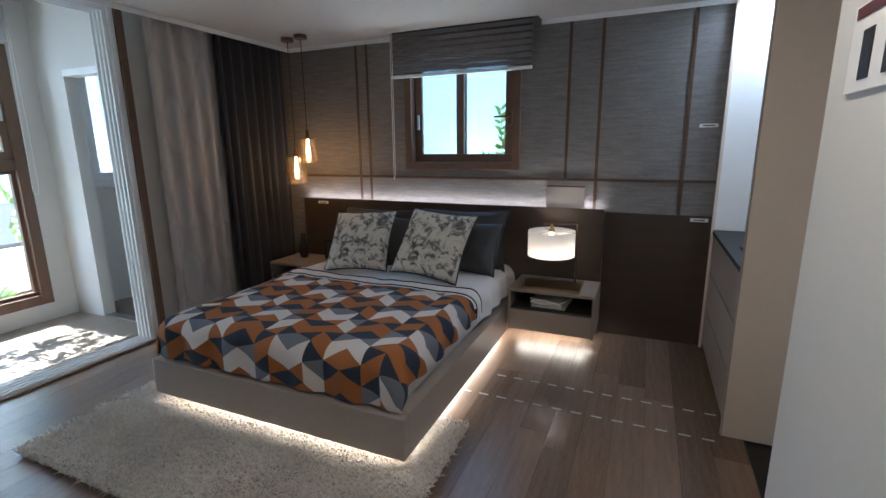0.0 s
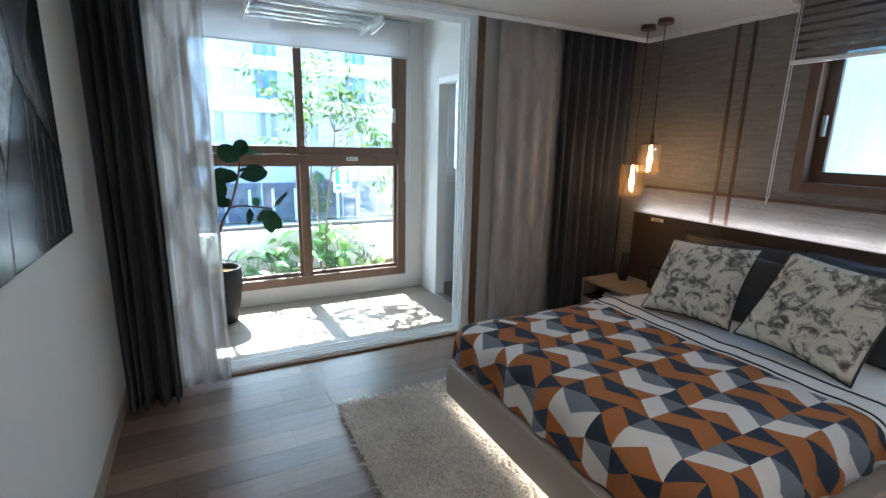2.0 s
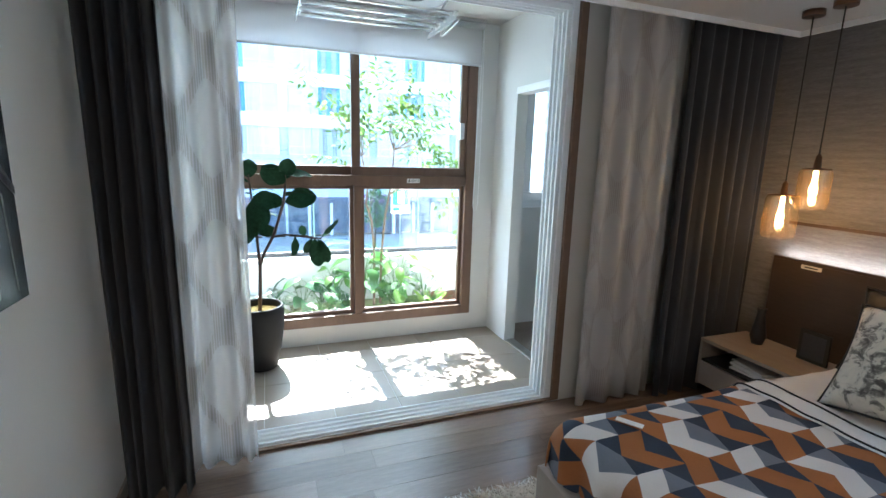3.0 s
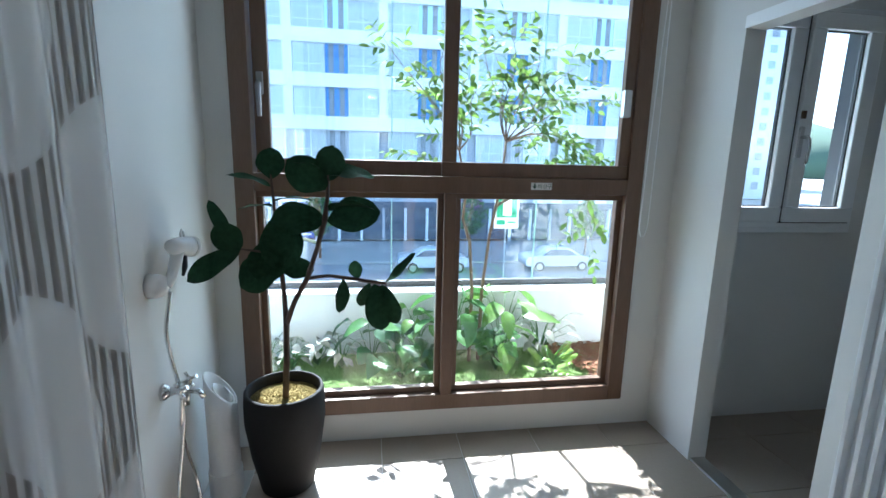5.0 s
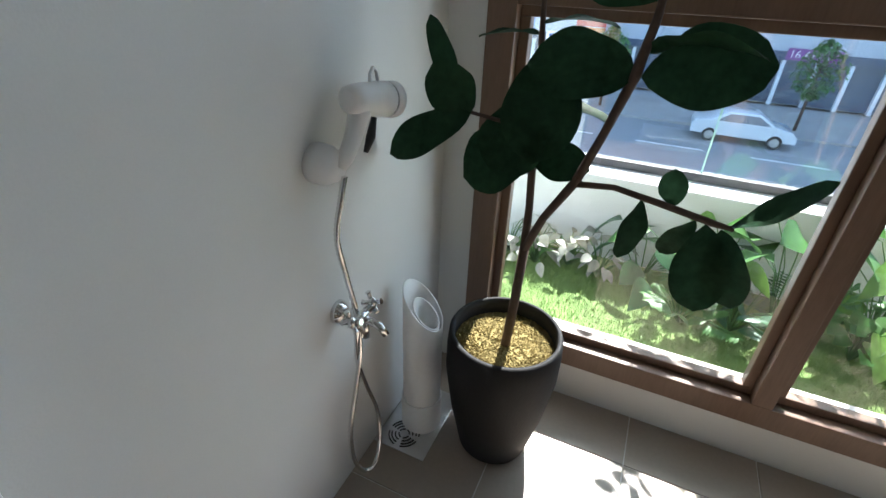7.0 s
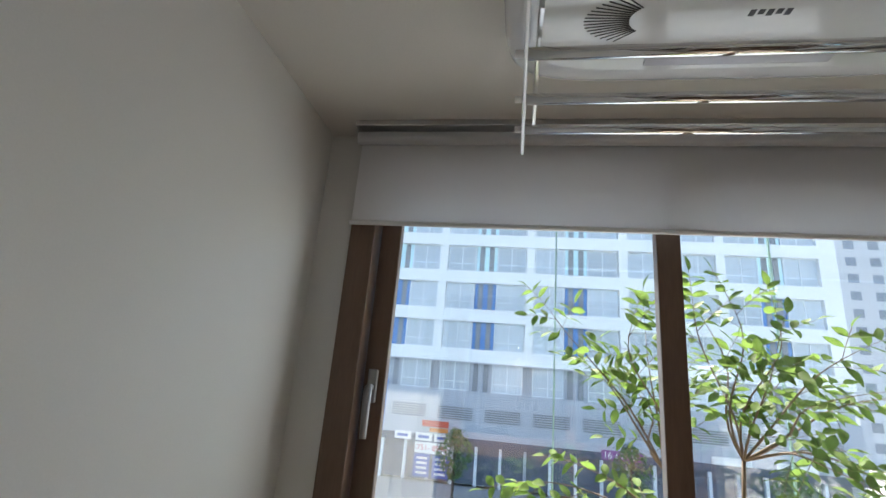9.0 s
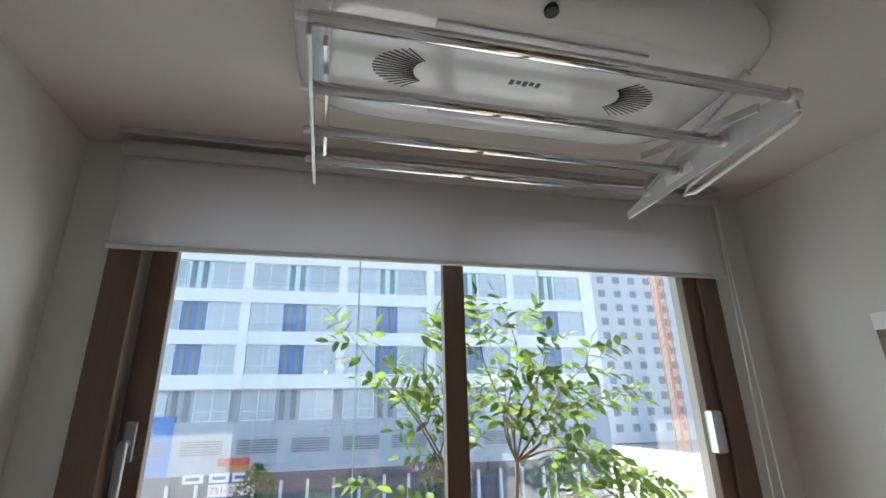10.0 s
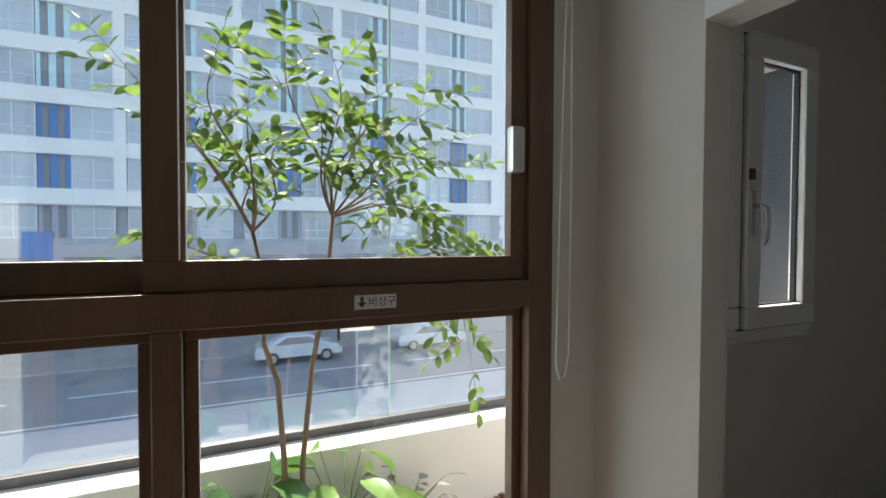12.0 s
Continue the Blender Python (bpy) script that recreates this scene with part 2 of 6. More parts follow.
structure("wall_entry", boxes(((0.52, -1.9, -0.1), (0.66, 1.18, 2.30)), ((0.66, 1.06, -0.1), (1.25, 1.18, 2.30))), PAINT, "white painted wall at the bedroom entrance", "wall")
structure("wall_hall", boxes(((-1.5, -1.9, -0.1), (-1.35, SY - 0.15, 2.62)), ((-1.35, -1.9, -0.1), (0.52, -1.75, 2.62))), PAINT, "white walls closing the hallway", "wall")
structure("wall_balcony_south", boxes(((WX1, BY0 - 0.12, -0.1), (DX0, BY0, 2.62))), PAINT, "white painted balcony wall with shower and tap", "wall")
NOX0, NOX1, NOZ = -4.25, -3.62, 2.01
structure("wall_balcony_north", boxes(((WX1, BY1, -0.1), (NOX0, BY1 + 0.10, 2.62)), ((NOX1, BY1, -0.1), (DX0, BY1 + 0.10, 2.62)), ((NOX0, BY1, NOZ), (NOX1, BY1 + 0.10, 2.62))), PAINT,
          "white painted balcony wall with a doorway", "wall")
# outer wall: hole for the big window and for the utility window
WY0, WY1, WZ0, WZ1 = 0.12, 2.155, 0.10, 2.50
UY0, UY1, UZ0, UZ1 = 2.56, 3.42, 1.10, 2.24
UH1 = 3.55   # the outer opening runs past the frame
structure("wall_outer", boxes(((WX0, -0.4, -0.4), (WX1, WY0, 2.75)), ((WX0, WY1, -0.4), (WX1, UY0, 2.75)), ((WX0, UH1, -0.4), (WX1, 4.7, 2.75)),
                              ((WX0, WY0, -0.4), (WX1, WY1, WZ0)), ((WX0, WY0, WZ1), (WX1, WY1, 2.75)),
                              ((WX0, UY0, -0.4), (WX1, UH1, UZ0)), ((WX0, UY0, UZ1), (WX1, UH1, 2.75)), ((WX1 - 0.03, UY1, UZ0), (WX1, UH1, UZ1))), PAINT, "white painted outer wall with two windows", "wall")
# out of view; added to keep the upper panes' sun off the bedroom floor
structure("overhang", boxes(((-6.84, -6, 3.96), (WX0 - 0.002, 9, 4.16)), ((WX0 - 0.2, -6, 2.76), (WX0 - 0.002, 9, 3.955))), PAINT, "unseen white slab and wall above the planter, cutting off the sun", "overhang")
structure("wall_utility", boxes(((WX1, 4.3, -0.1), (DX0, 4.45, 2.62)), ((DX0, NY + 0.16, -0.1), (DX1, 4.45, 2.62))), PAINT, "plain white wall at the end of the utility room", "wall")
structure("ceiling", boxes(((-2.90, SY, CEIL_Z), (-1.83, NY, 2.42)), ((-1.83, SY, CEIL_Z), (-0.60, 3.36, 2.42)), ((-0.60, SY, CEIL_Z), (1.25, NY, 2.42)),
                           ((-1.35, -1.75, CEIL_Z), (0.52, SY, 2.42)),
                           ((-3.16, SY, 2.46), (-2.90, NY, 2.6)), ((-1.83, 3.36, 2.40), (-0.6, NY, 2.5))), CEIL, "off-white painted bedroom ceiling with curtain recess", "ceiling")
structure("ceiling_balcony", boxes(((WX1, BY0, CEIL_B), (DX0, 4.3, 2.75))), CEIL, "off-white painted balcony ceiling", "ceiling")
structure("trim_ceiling", boxes(((-2.90, NY - 0.02, CEIL_Z - 0.03), (-1.83, NY, CEIL_Z)), ((-0.60, NY - 0.02, CEIL_Z - 0.03), (0.62, NY, CEIL_Z)), ((-2.915, SY, CEIL_Z - 0.03), (-2.90, NY, 2.60))), PVCW,
          "thin white ceiling moulding", "trim")
structure("baseboard", boxes(((DX1, SY, 0.0), (-0.62, SY + 0.012, 0.07)), ((0.508, -0.33, 0.0), (0.52, 1.19, 0.07))), NSTAND, "low pale baseboard", "baseboard")

# sliding balcony door: white tracks, jambs and head
door = tagged(thing("balcony_sliding_door_frame", "white multi-track sliding door frame with brown trim", "door frame"), kind="structure")
box_part("jamb", (DX0, 2.06, 0.0), (DX1 - 0.01, 2.138, 2.42), PVCW, door)
for i in range(4):
    box_part("track_fin", (DX0 + 0.01 + i * 0.042, 2.035, 0.0), (DX0 + 0.024 + i * 0.042, 2.062, 2.40), PVCW, door, bevel=0.002)
    box_part("head_fin", (DX0 + 0.01 + i * 0.042, 0.0, 2.31), (DX0 + 0.024 + i * 0.042, 2.036, 2.345), PVCW, door, bevel=0.002)
    box_part("sill_track", (DX0 + 0.012 + i * 0.042, 0.0, 0.012), (DX0 + 0.022 + i * 0.042, 2.04, 0.028), PVCW, door, bevel=0.002)
box_part("jamb", (DX0, 0.002, 0.0), (DX1 - 0.01, 0.075, 2.345), PVCW, door)
for i in range(4):
    box_part("track_fin", (DX0 + 0.01 + i * 0.042, 0.073, 0.0), (DX0 + 0.024 + i * 0.042, 0.10, 2.31), PVCW, door, bevel=0.002)
box_part("head", (DX0, 0.0, 2.345), (DX1 - 0.01, 2.06, 2.42), PVCW, door)
box_part("sill", (DX0 - 0.01, 0.0, -0.055), (DX1 - 0.01, 2.06, 0.012), PVCW, door)
box_part("trim_side", (DX1 - 0.012, 2.10, 0.0), (DX1 + 0.012, 2.15, 2.44), TRIM, door, "brown wooden trim")
box_part("trim_floor", (DX1 - 0.012, 0.0, 0.0), (DX1 + 0.014, 2.10, 0.014), TRIM, door, "brown wooden trim")
box_part("trim_head", (DX1 - 0.012, 0.0, 2.40), (DX1 + 0.012, 2.10, 2.44), TRIM, door, "brown wooden trim")

# ---------------------------------------------------------------- headboard wall
hw = tagged(thing("wall_panelling", "linen wall panelling with bronze strips", "panelling"), kind="structure")
for x, z0 in ((-2.195, 0.96), (-2.09, 0.96), (-0.39, 1.18), (-0.17, 0.94), (0.395, 0.93)):
    box_part("vertical_strip", (x - 0.011, NY - 0.006, z0), (x + 0.011, NY + 0.002, CEIL_Z), STRIP, hw, bevel=0.001)
box_part("horizontal_strip", (-2.79, NY - 0.008, 1.158), (0.60, NY + 0.002, 1.178), STRIP, hw, bevel=0.001)
box_part("low_panel", (-0.09, NY - 0.012, 0.0), (0.60, NY + 0.002, 0.935), HEADB, hw, "dark brown low wall panel", 0.002)
hb = thing("headboard", "dark brown headboard panel with a glowing ledge", "headboard", (-1.45, 3.46, 0))
box_part("panel", (-2.80, 3.425, 0.0), (-0.09, NY - 0.002, 0.945), HEADB, hb)
box_part("light_ledge", (-2.78, 3.452, 0.945), (-0.11, 3.472, 0.953), LEDW, hb, "lit white strip", 0.001)
box_part("lip", (-2.80, 3.425, 0.945), (-0.09, 3.440, 0.962), HEADB, hb, bevel=0.002)
area("ledge_light", pose(-1.45, 3.462, 0.958, 180, 0, 0), 2.66, 0.02, 0.24, (1.0, 0.87, 0.78))

# ---------------------------------------------------------------- bed
bed = thing("bed", "floating platform bed with beige lacquer frame and lit underside", "bed", (-1.5, 2.4, 0))
BX0, BX1, BYF, BYH = -2.29, -0.70, 1.45, 3.42
fr = bmesh.new()
add_box(fr, (BX0, BYF, 0.075), (BX1, BYF + 0.05, 0.278), 0, 0.006)
add_box(fr, (BX0, BYF + 0.05, 0.075), (BX0 + 0.05, BYH, 0.278), 0, 0.004)
add_box(fr, (BX1 - 0.05, BYF + 0.05, 0.075), (BX1, BYH, 0.278), 0, 0.004)
add_box(fr, (BX0 + 0.05, BYF + 0.05, 0.118), (BX1 - 0.05, BYH, 0.268), 0, 0.0)
part("frame", fr, BEIGE, bed)
box_part("plinth", (BX0 + 0.25, BYF + 0.3, 0.0), (BX1 - 0.25, BYH, 0.12), BLACK, bed)
LEDS = bmesh.new()
add_box(LEDS, (BX0 + 0.12, BYF + 0.12, 0.100), (BX1 - 0.12, BYF + 0.135, 0.116))
add_box(LEDS, (BX1 - 0.135, BYF + 0.14, 0.100), (BX1 - 0.12, 3.3, 0.116))
part("light_strip", LEDS, LED, bed, "warm white light strip")
area("bed_light_front", pose(-1.5, BYF + 0.13, 0.098), 1.35, 0.02, 1.1, (1.0, 0.84, 0.64))
area("bed_light_side", pose(BX1 - 0.13, 2.4, 0.098), 0.02, 1.75, 0.55, (1.0, 0.84, 0.64))
box_part("mattress", (BX0 + 0.06, BYF + 0.06, 0.268), (BX1 - 0.06, BYH - 0.02, 0.47), PAINT, bed, "white mattress", 0.05)

# ---------------------------------------------------------------- window wall of the balcony
win = tagged(thing("window_1", "brown woodgrain balcony window with sliding upper sashes", "window"), kind="structure")
XF = WX1 + 0.012
def bar(y0, y1, z0, z1, x0=WX1 - 0.10, x1=XF, parent=win, name="window_frame", mat=WOODFR):
    return box_part(name, (x0, y0, z0), (x1, y1, z1), mat, parent, bevel=0.004)
bar(WY0, WY0 + 0.085, WZ0, WZ1)
bar(WY1 - 0.085, WY1, WZ0, WZ1)
bar(WY0 + 0.085, WY1 - 0.085, WZ0, WZ0 + 0.085)
bar(WY0 + 0.085, WY1 - 0.085, WZ1 - 0.06, WZ1)
bar(WY0 + 0.085, WY1 - 0.085, 1.262, 1.345)
bar(1.105, 1.165, WZ0 + 0.085, 1.262)
def sash(y0, y1, z0, z1, xa, xb, w, parent=win):
    s = bmesh.new()
    for a, b in (((xa, y0, z0), (xb, y1, z0 + w)), ((xa, y0, z1 - w), (xb, y1, z1)), ((xa, y0, z0 + w), (xb, y0 + w, z1 - w)), ((xa, y1 - w, z0 + w), (xb, y1, z1 - w))):
        add_box(s, a, b, 0, 0.004)
    o = part("sash", s, WOODFR, parent)
    g = box_part("pane", ((xa + xb) / 2 - 0.003, y0 + w - 0.008, z0 + w - 0.008), ((xa + xb) / 2 + 0.003, y1 - w + 0.008, z1 - w + 0.008), GLASS, o, bevel=0)
    g.visible_shadow = False
    return o
sash(WY0 + 0.085, 1.105, WZ0 + 0.085, 1.262, WX1 - 0.07, WX1 - 0.03, 0.03)
sash(1.165, WY1 - 0.085, WZ0 + 0.085, 1.262, WX1 - 0.07, WX1 - 0.03, 0.03)
sash(WY0 + 0.09, 1.17, 1.345, WZ1 - 0.06, WX1 - 0.085, WX1 - 0.05, 0.07)
sash(1.09, WY1 - 0.07, 1.345, WZ1 - 0.06, WX1 - 0.04, WX1 - 0.005, 0.07)
uw = tagged(thing("window_2", "white pvc utility room window with two sashes", "window"), kind="structure")
UXF = WX1 + 0.055
def ubar(a, b):
    box_part("window_frame", a, b, PVCW, uw, bevel=0.004)
ubar((WX1 + 0.02, UY0, UZ0), (UXF, UY0 + 0.05, UZ1))
ubar((WX1 + 0.02, UY1 - 0.05, UZ0), (UXF, UY1, UZ1))
ubar((WX1 + 0.02, UY0 + 0.05, UZ0), (UXF, UY1 - 0.05, UZ0 + 0.05))
ubar((WX1 + 0.02, UY0 + 0.05, UZ1 - 0.05), (UXF, UY1 - 0.05, UZ1))
def ring(y0, y1, z0, z1, w, xa, xb, bevel):
    s = bmesh.new()
    for a, b in (((xa, y0, z0), (xb, y1, z0 + w)), ((xa, y0, z1 - w), (xb, y1, z1)), ((xa, y0, z0 + w), (xb, y0 + w, z1 - w)), ((xa, y1 - w, z0 + w), (xb, y1, z1 - w))):
        add_box(s, a, b, 0, bevel)
    return s
def usash(y0, y1, xa, xb):
    w = 0.082
    z0, z1 = UZ0 + 0.035, UZ1 - 0.035
    o = part("sash", ring(y0, y1, z0, z1, w, xa, xb, 0.008), PVCW, uw)
    part("gasket", ring(y0 - 0.006, y1 + 0.006, z0 - 0.006, z1 + 0.006, 0.02, xa, xb - 0.022, 0), RUBBER, o, "dark seal")
    part("gasket", ring(y0 + w - 0.004, y1 - w + 0.004, z0 + w - 0.004, z1 - w + 0.004, 0.010, xa + 0.01, xa + 0.03, 0), RUBBER, o, "dark seal")
    g = box_part("pane", ((xa + xb) / 2 - 0.003, y0 + w - 0.008, z0 + w - 0.008), ((xa + xb) / 2 + 0.003, y1 - w + 0.008, z1 - w + 0.008), GLASS, o, bevel=0)
    g.visible_shadow = False
# thin dark sheet added over the white reveal, showing through the right pane
box_part("outer_reveal", (WX0 - 0.02, UH1 - 0.004, UZ0), (WX1 - 0.032, UH1 + 0.0, UZ1), surf("dark_reveal_sheet", (0.06, 0.065, 0.075), 0.6, 0.2, 4, 30, 0.05), uw, "thin dark sheet on the outer reveal", 0)
usash(UY0 + 0.04, 2.945, WX1 + 0.02, WX1 + 0.075)
usash(2.955, UY1 - 0.04, WX1 + 0.035, WX1 + 0.09)

# bedroom window
nwin = tagged(thing("window_3", "small brown woodgrain sliding window over the bed", "window"), kind="structure")
NX0, NX1, NZ0, NZ1 = -1.725, -0.742, 1.235, 2.18
def nbar(a, b, name="window_frame"):
    return box_part(name, a, b, WOODFR, nwin, bevel=0.004)
nbar((NX0, NY - 0.025, NZ0), (NX0 + 0.06, NY + 0.12, NZ1)); nbar((NX1 - 0.06, NY - 0.025, NZ0), (NX1, NY + 0.12, NZ1))
nbar((NX0 + 0.06, NY - 0.025, NZ0), (NX1 - 0.06, NY + 0.12, NZ0 + 0.06)); nbar((NX0 + 0.06, NY - 0.025, NZ1 - 0.06), (NX1 - 0.06, NY + 0.12, NZ1))
def nsash(x0, x1, ya, yb):
    w = 0.065
    z0, z1 = NZ0 + 0.06, NZ1 - 0.06
    s = bmesh.new()
    for a, b in (((x0, ya, z0), (x1, yb, z0 + w)), ((x0, ya, z1 - w), (x1, yb, z1)), ((x0, ya, z0 + w), (x0 + w, yb, z1 - w)), ((x1 - w, ya, z0 + w), (x1, yb, z1 - w))):
        add_box(s, a, b, 0, 0.004)
    o = part("sash", s, WOODFR, nwin)
    g = box_part("pane", (x0 + w - 0.008, (ya + yb) / 2 - 0.003, z0 + w - 0.008), (x1 - w + 0.008, (ya + yb) / 2 + 0.003, z1 - w + 0.008), GLASS, o, bevel=0)
    g.visible_shadow = False
nsash(NX0 + 0.06, -1.205, NY + 0.055, NY + 0.085)
nsash(-1.275, NX1 - 0.06, NY + 0.012, NY + 0.042)
# added backdrop; its emission stands in for the pale glow behind the panes
BACKGLOW = glow("pale_blue_glow", (0.40, 0.68, 0.88), 0.095)
structure("backdrop", boxes(((-2.6, NY + 0.9, 0.2), (0.2, NY + 0.93, 3.2))), BACKGLOW, "plain pale blue glowing backdrop outside the bedroom window", "backdrop")

# dresser side
dr = thing("dresser", "beige lacquered chest of six drawers with dark top", "dresser", (0.93, 2.92, 0))
box_part("body", (0.645, 2.36, 0.0), (1.24, 3.49, 0.82), BEIGE, dr)
box_part("top", (0.61, 2.355, 0.82), (1.245, 3.495, 0.845), BLACK, dr, "dark stone top")
for k in range(3):
    for y0, y1 in ((2.362, 2.925), (2.93, 3.488)):
        box_part("drawer", (0.622, y0 + 0.002, 0.03 + k * 0.262), (0.645, y1 - 0.002, 0.03 + k * 0.262 + 0.252), BEIGE, dr)
alc = tagged(thing("alcove_lining", "white lining board over the dresser with cream edge trim", "wall lining", (0.93, 3.49, 0.85)), kind="structure")
box_part("board", (0.615, NY - 0.012, 0.845), (1.25, NY - 0.001, CEIL_Z), PVCW, alc, bevel=0)
box_part("edge_trim", (0.600, NY - 0.05, 0.0), (0.618, NY - 0.001, CEIL_Z), GLOSSY, alc, "cream edge trim", 0.002)
nook = thing("alcove_light", "thin white light bar under the alcove ceiling", "light", (0.93, 3.3, CEIL_Z))
box_part("bar", (0.66, 3.26, CEIL_Z - 0.012), (1.22, 3.34, CEIL_Z - 0.001), glow("cool_bar", (0.80, 0.90, 1.0), 2.5), nook)
area("alcove_lamp", pose(0.94, 3.3, CEIL_Z - 0.016), 0.5, 0.08, 0.85, (0.80, 0.90, 1.0))
dlt = thing("downlight", "small round recessed ceiling downlight", "downlight", (0.12, 0.75, CEIL_Z))
bm = bmesh.new()
add_lathe(bm, [(0.045, CEIL_Z - 0.004), (0.058, CEIL_Z - 0.004), (0.06, CEIL_Z - 0.0005)], (0.12, 0.75, 0), 28)
part("ring", bm, PVCW, dlt)
bm = bmesh.new()
add_lathe(bm, [(0.044, CEIL_Z - 0.003), (0.044, CEIL_Z - 0.001)], (0.12, 0.75, 0), 24)
part("lens", bm, glow("warm_downlight", (1.0, 0.80, 0.58), 10.0), dlt)
area("downlight_lamp", pose(0.12, 0.75, CEIL_Z - 0.008), 0.08, 0.08, 1.5, (1.0, 0.80, 0.60))
tp = thing("end_panel", "tall glossy cream cabinet end panel", "panel", (0.93, 2.33, 0))
box_part("board", (0.609, 2.32, 0.0), (1.245, 2.35, CEIL_Z), GLOSSY, tp)
box_part("edge_band", (0.605, 2.319, 0.0), (0.609, 2.351, CEIL_Z), BEIGE, tp, "beige edge band", 0)

# ---------------------------------------------------------------- floors
fl = structure("floor", boxes(((DX1, SY - 0.2, -0.1), (1.3, NY, -0.010)), ((-1.4, -1.8, -0.1), (0.6, SY - 0.2, -0.010))), BLACK, "brown wood laminate floor", "floor")
random.seed(4)
PW = 0.148
def plank_mesh(w, l):
    bm = bmesh.new()
    add_box(bm, (0.0006, 0.0006, -0.009), (w - 0.0006, l - 0.0006, 0.0))
    return mesh_of("plank", bm, PLANK)
pm = {}
x = DX1 + 0.015
while x < 0.62:
    y = SY - random.random() * 1.0
    while y < NY:
        y0, y1 = max(y, SY), min(y + 1.2, NY)
        if y1 - y0 > 0.03:
            key = round(y1 - y0, 3)
            if key not in pm:
                pm[key] = plank_mesh(PW, key)
            o = new("plank", pm[key])
            o.location, o.parent = (x, y0, 0), fl
        y += 1.2
    x += PW
fb = structure("floor_balcony", boxes(((WX1, BY0, -0.2), (DX0, 4.3, FLOOR_B - 0.004))), GROUT, "taupe tiled balcony floor with pale joints", "floor")
TX = [-4.62, -4.40, -3.99, -3.58, -3.33]
TY = [0.0] + [0.382 + 0.409 * k for k in range(10)] + [4.3]
TY = sorted(t for t in TY if 0.0 <= t <= 4.3)
for x0, x1 in zip(TX, TX[1:]):
    for y0, y1 in zip(TY, TY[1:]):
        if y1 - y0 < 0.02:
            continue
        bm = bmesh.new()
        add_box(bm, (0, 0, -0.006), (x1 - x0 - 0.004, y1 - y0 - 0.004, 0.0), 0, 0.0012)
        o = new("tile", mesh_of("tile", bm, TILE))
        o.location, o.parent = (x0 + 0.002, y0 + 0.002, FLOOR_B), fb


# ---------------------------------------------------------------- bedding
WHITEC = surf("white_cotton", (0.72, 0.71, 0.71), 0.85, 0.05, 5, 200, 0.2, sheen=0.2)
COL_W = surf("cream_cotton", (0.66, 0.62, 0.60), 0.85, 0.05, 5, 200, 0.2)
COL_O = surf("rust_cotton", (0.33, 0.115, 0.028), 0.85, 0.12, 5, 200, 0.2)
COL_N = surf("navy_cotton", (0.022, 0.034, 0.062), 0.85, 0.15, 5, 200, 0.2)
COL_G = surf("slate_cotton", (0.16, 0.175, 0.215), 0.85, 0.1, 5, 200, 0.2)
PIPING = surf("black_piping", (0.02, 0.02, 0.028), 0.8, 0.1, 5, 60, 0.05)


def drop(s, half, r):
    """Plan position and fall of a cloth laid over an edge: flat, a quarter turn, then straight down."""
    flat = half - r
    d = abs(s) - flat
    sign = 1 if s > 0 else -1
    if d <= 0:
        return s, 0.0
    if d < r * math.pi / 2:
        return sign * (flat + r * math.sin(d / r)), r * (1 - math.cos(d / r))
    return sign * half, r + d - r * math.pi / 2


def cloth_point(s, t, lift=0.0):
    """t = 0 at the hem of the foot drop, growing to the head."""
    x, dx = drop(s, 0.770, 0.09)
    r, hang = 0.09, 0.15
    if t < hang:
        y, dy = 0.0, r + hang - t
    elif t < hang + r * math.pi / 2:
        a = (hang + r * math.pi / 2 - t) / r
        y, dy = r - r * math.sin(a), r * (1 - math.cos(a))
    else:
        y, dy = r + t - hang - r * math.pi / 2, 0.0
    wr = noise.noise(Vector((s * 3.2, t * 3.2, 0.3))) * 0.016 + noise.noise(Vector((s * 9, t * 7, 2.3))) * 0.007
    fold = 0.012 * math.sin(t * 31 + 2 * math.sin(s * 3)) * min(1, dx / 0.08) - 0.012 * math.sin(s * 27 + 1.0) * min(1, dy / 0.08)
    z = max(0.510 - dx - dy + wr, 0.276 + 0.006 * (1 + math.sin(s * 21 + t * 17)))
    px = -1.495 + x + (fold * (1 if s > 0 else -1) if dx > 0 else 0)
    return Vector((max(BX0 + 0.012, min(BX1 - 0.012, px)), BYF + 0.022 + y + max(-0.01, fold if dy > 0 else 0), z + lift))


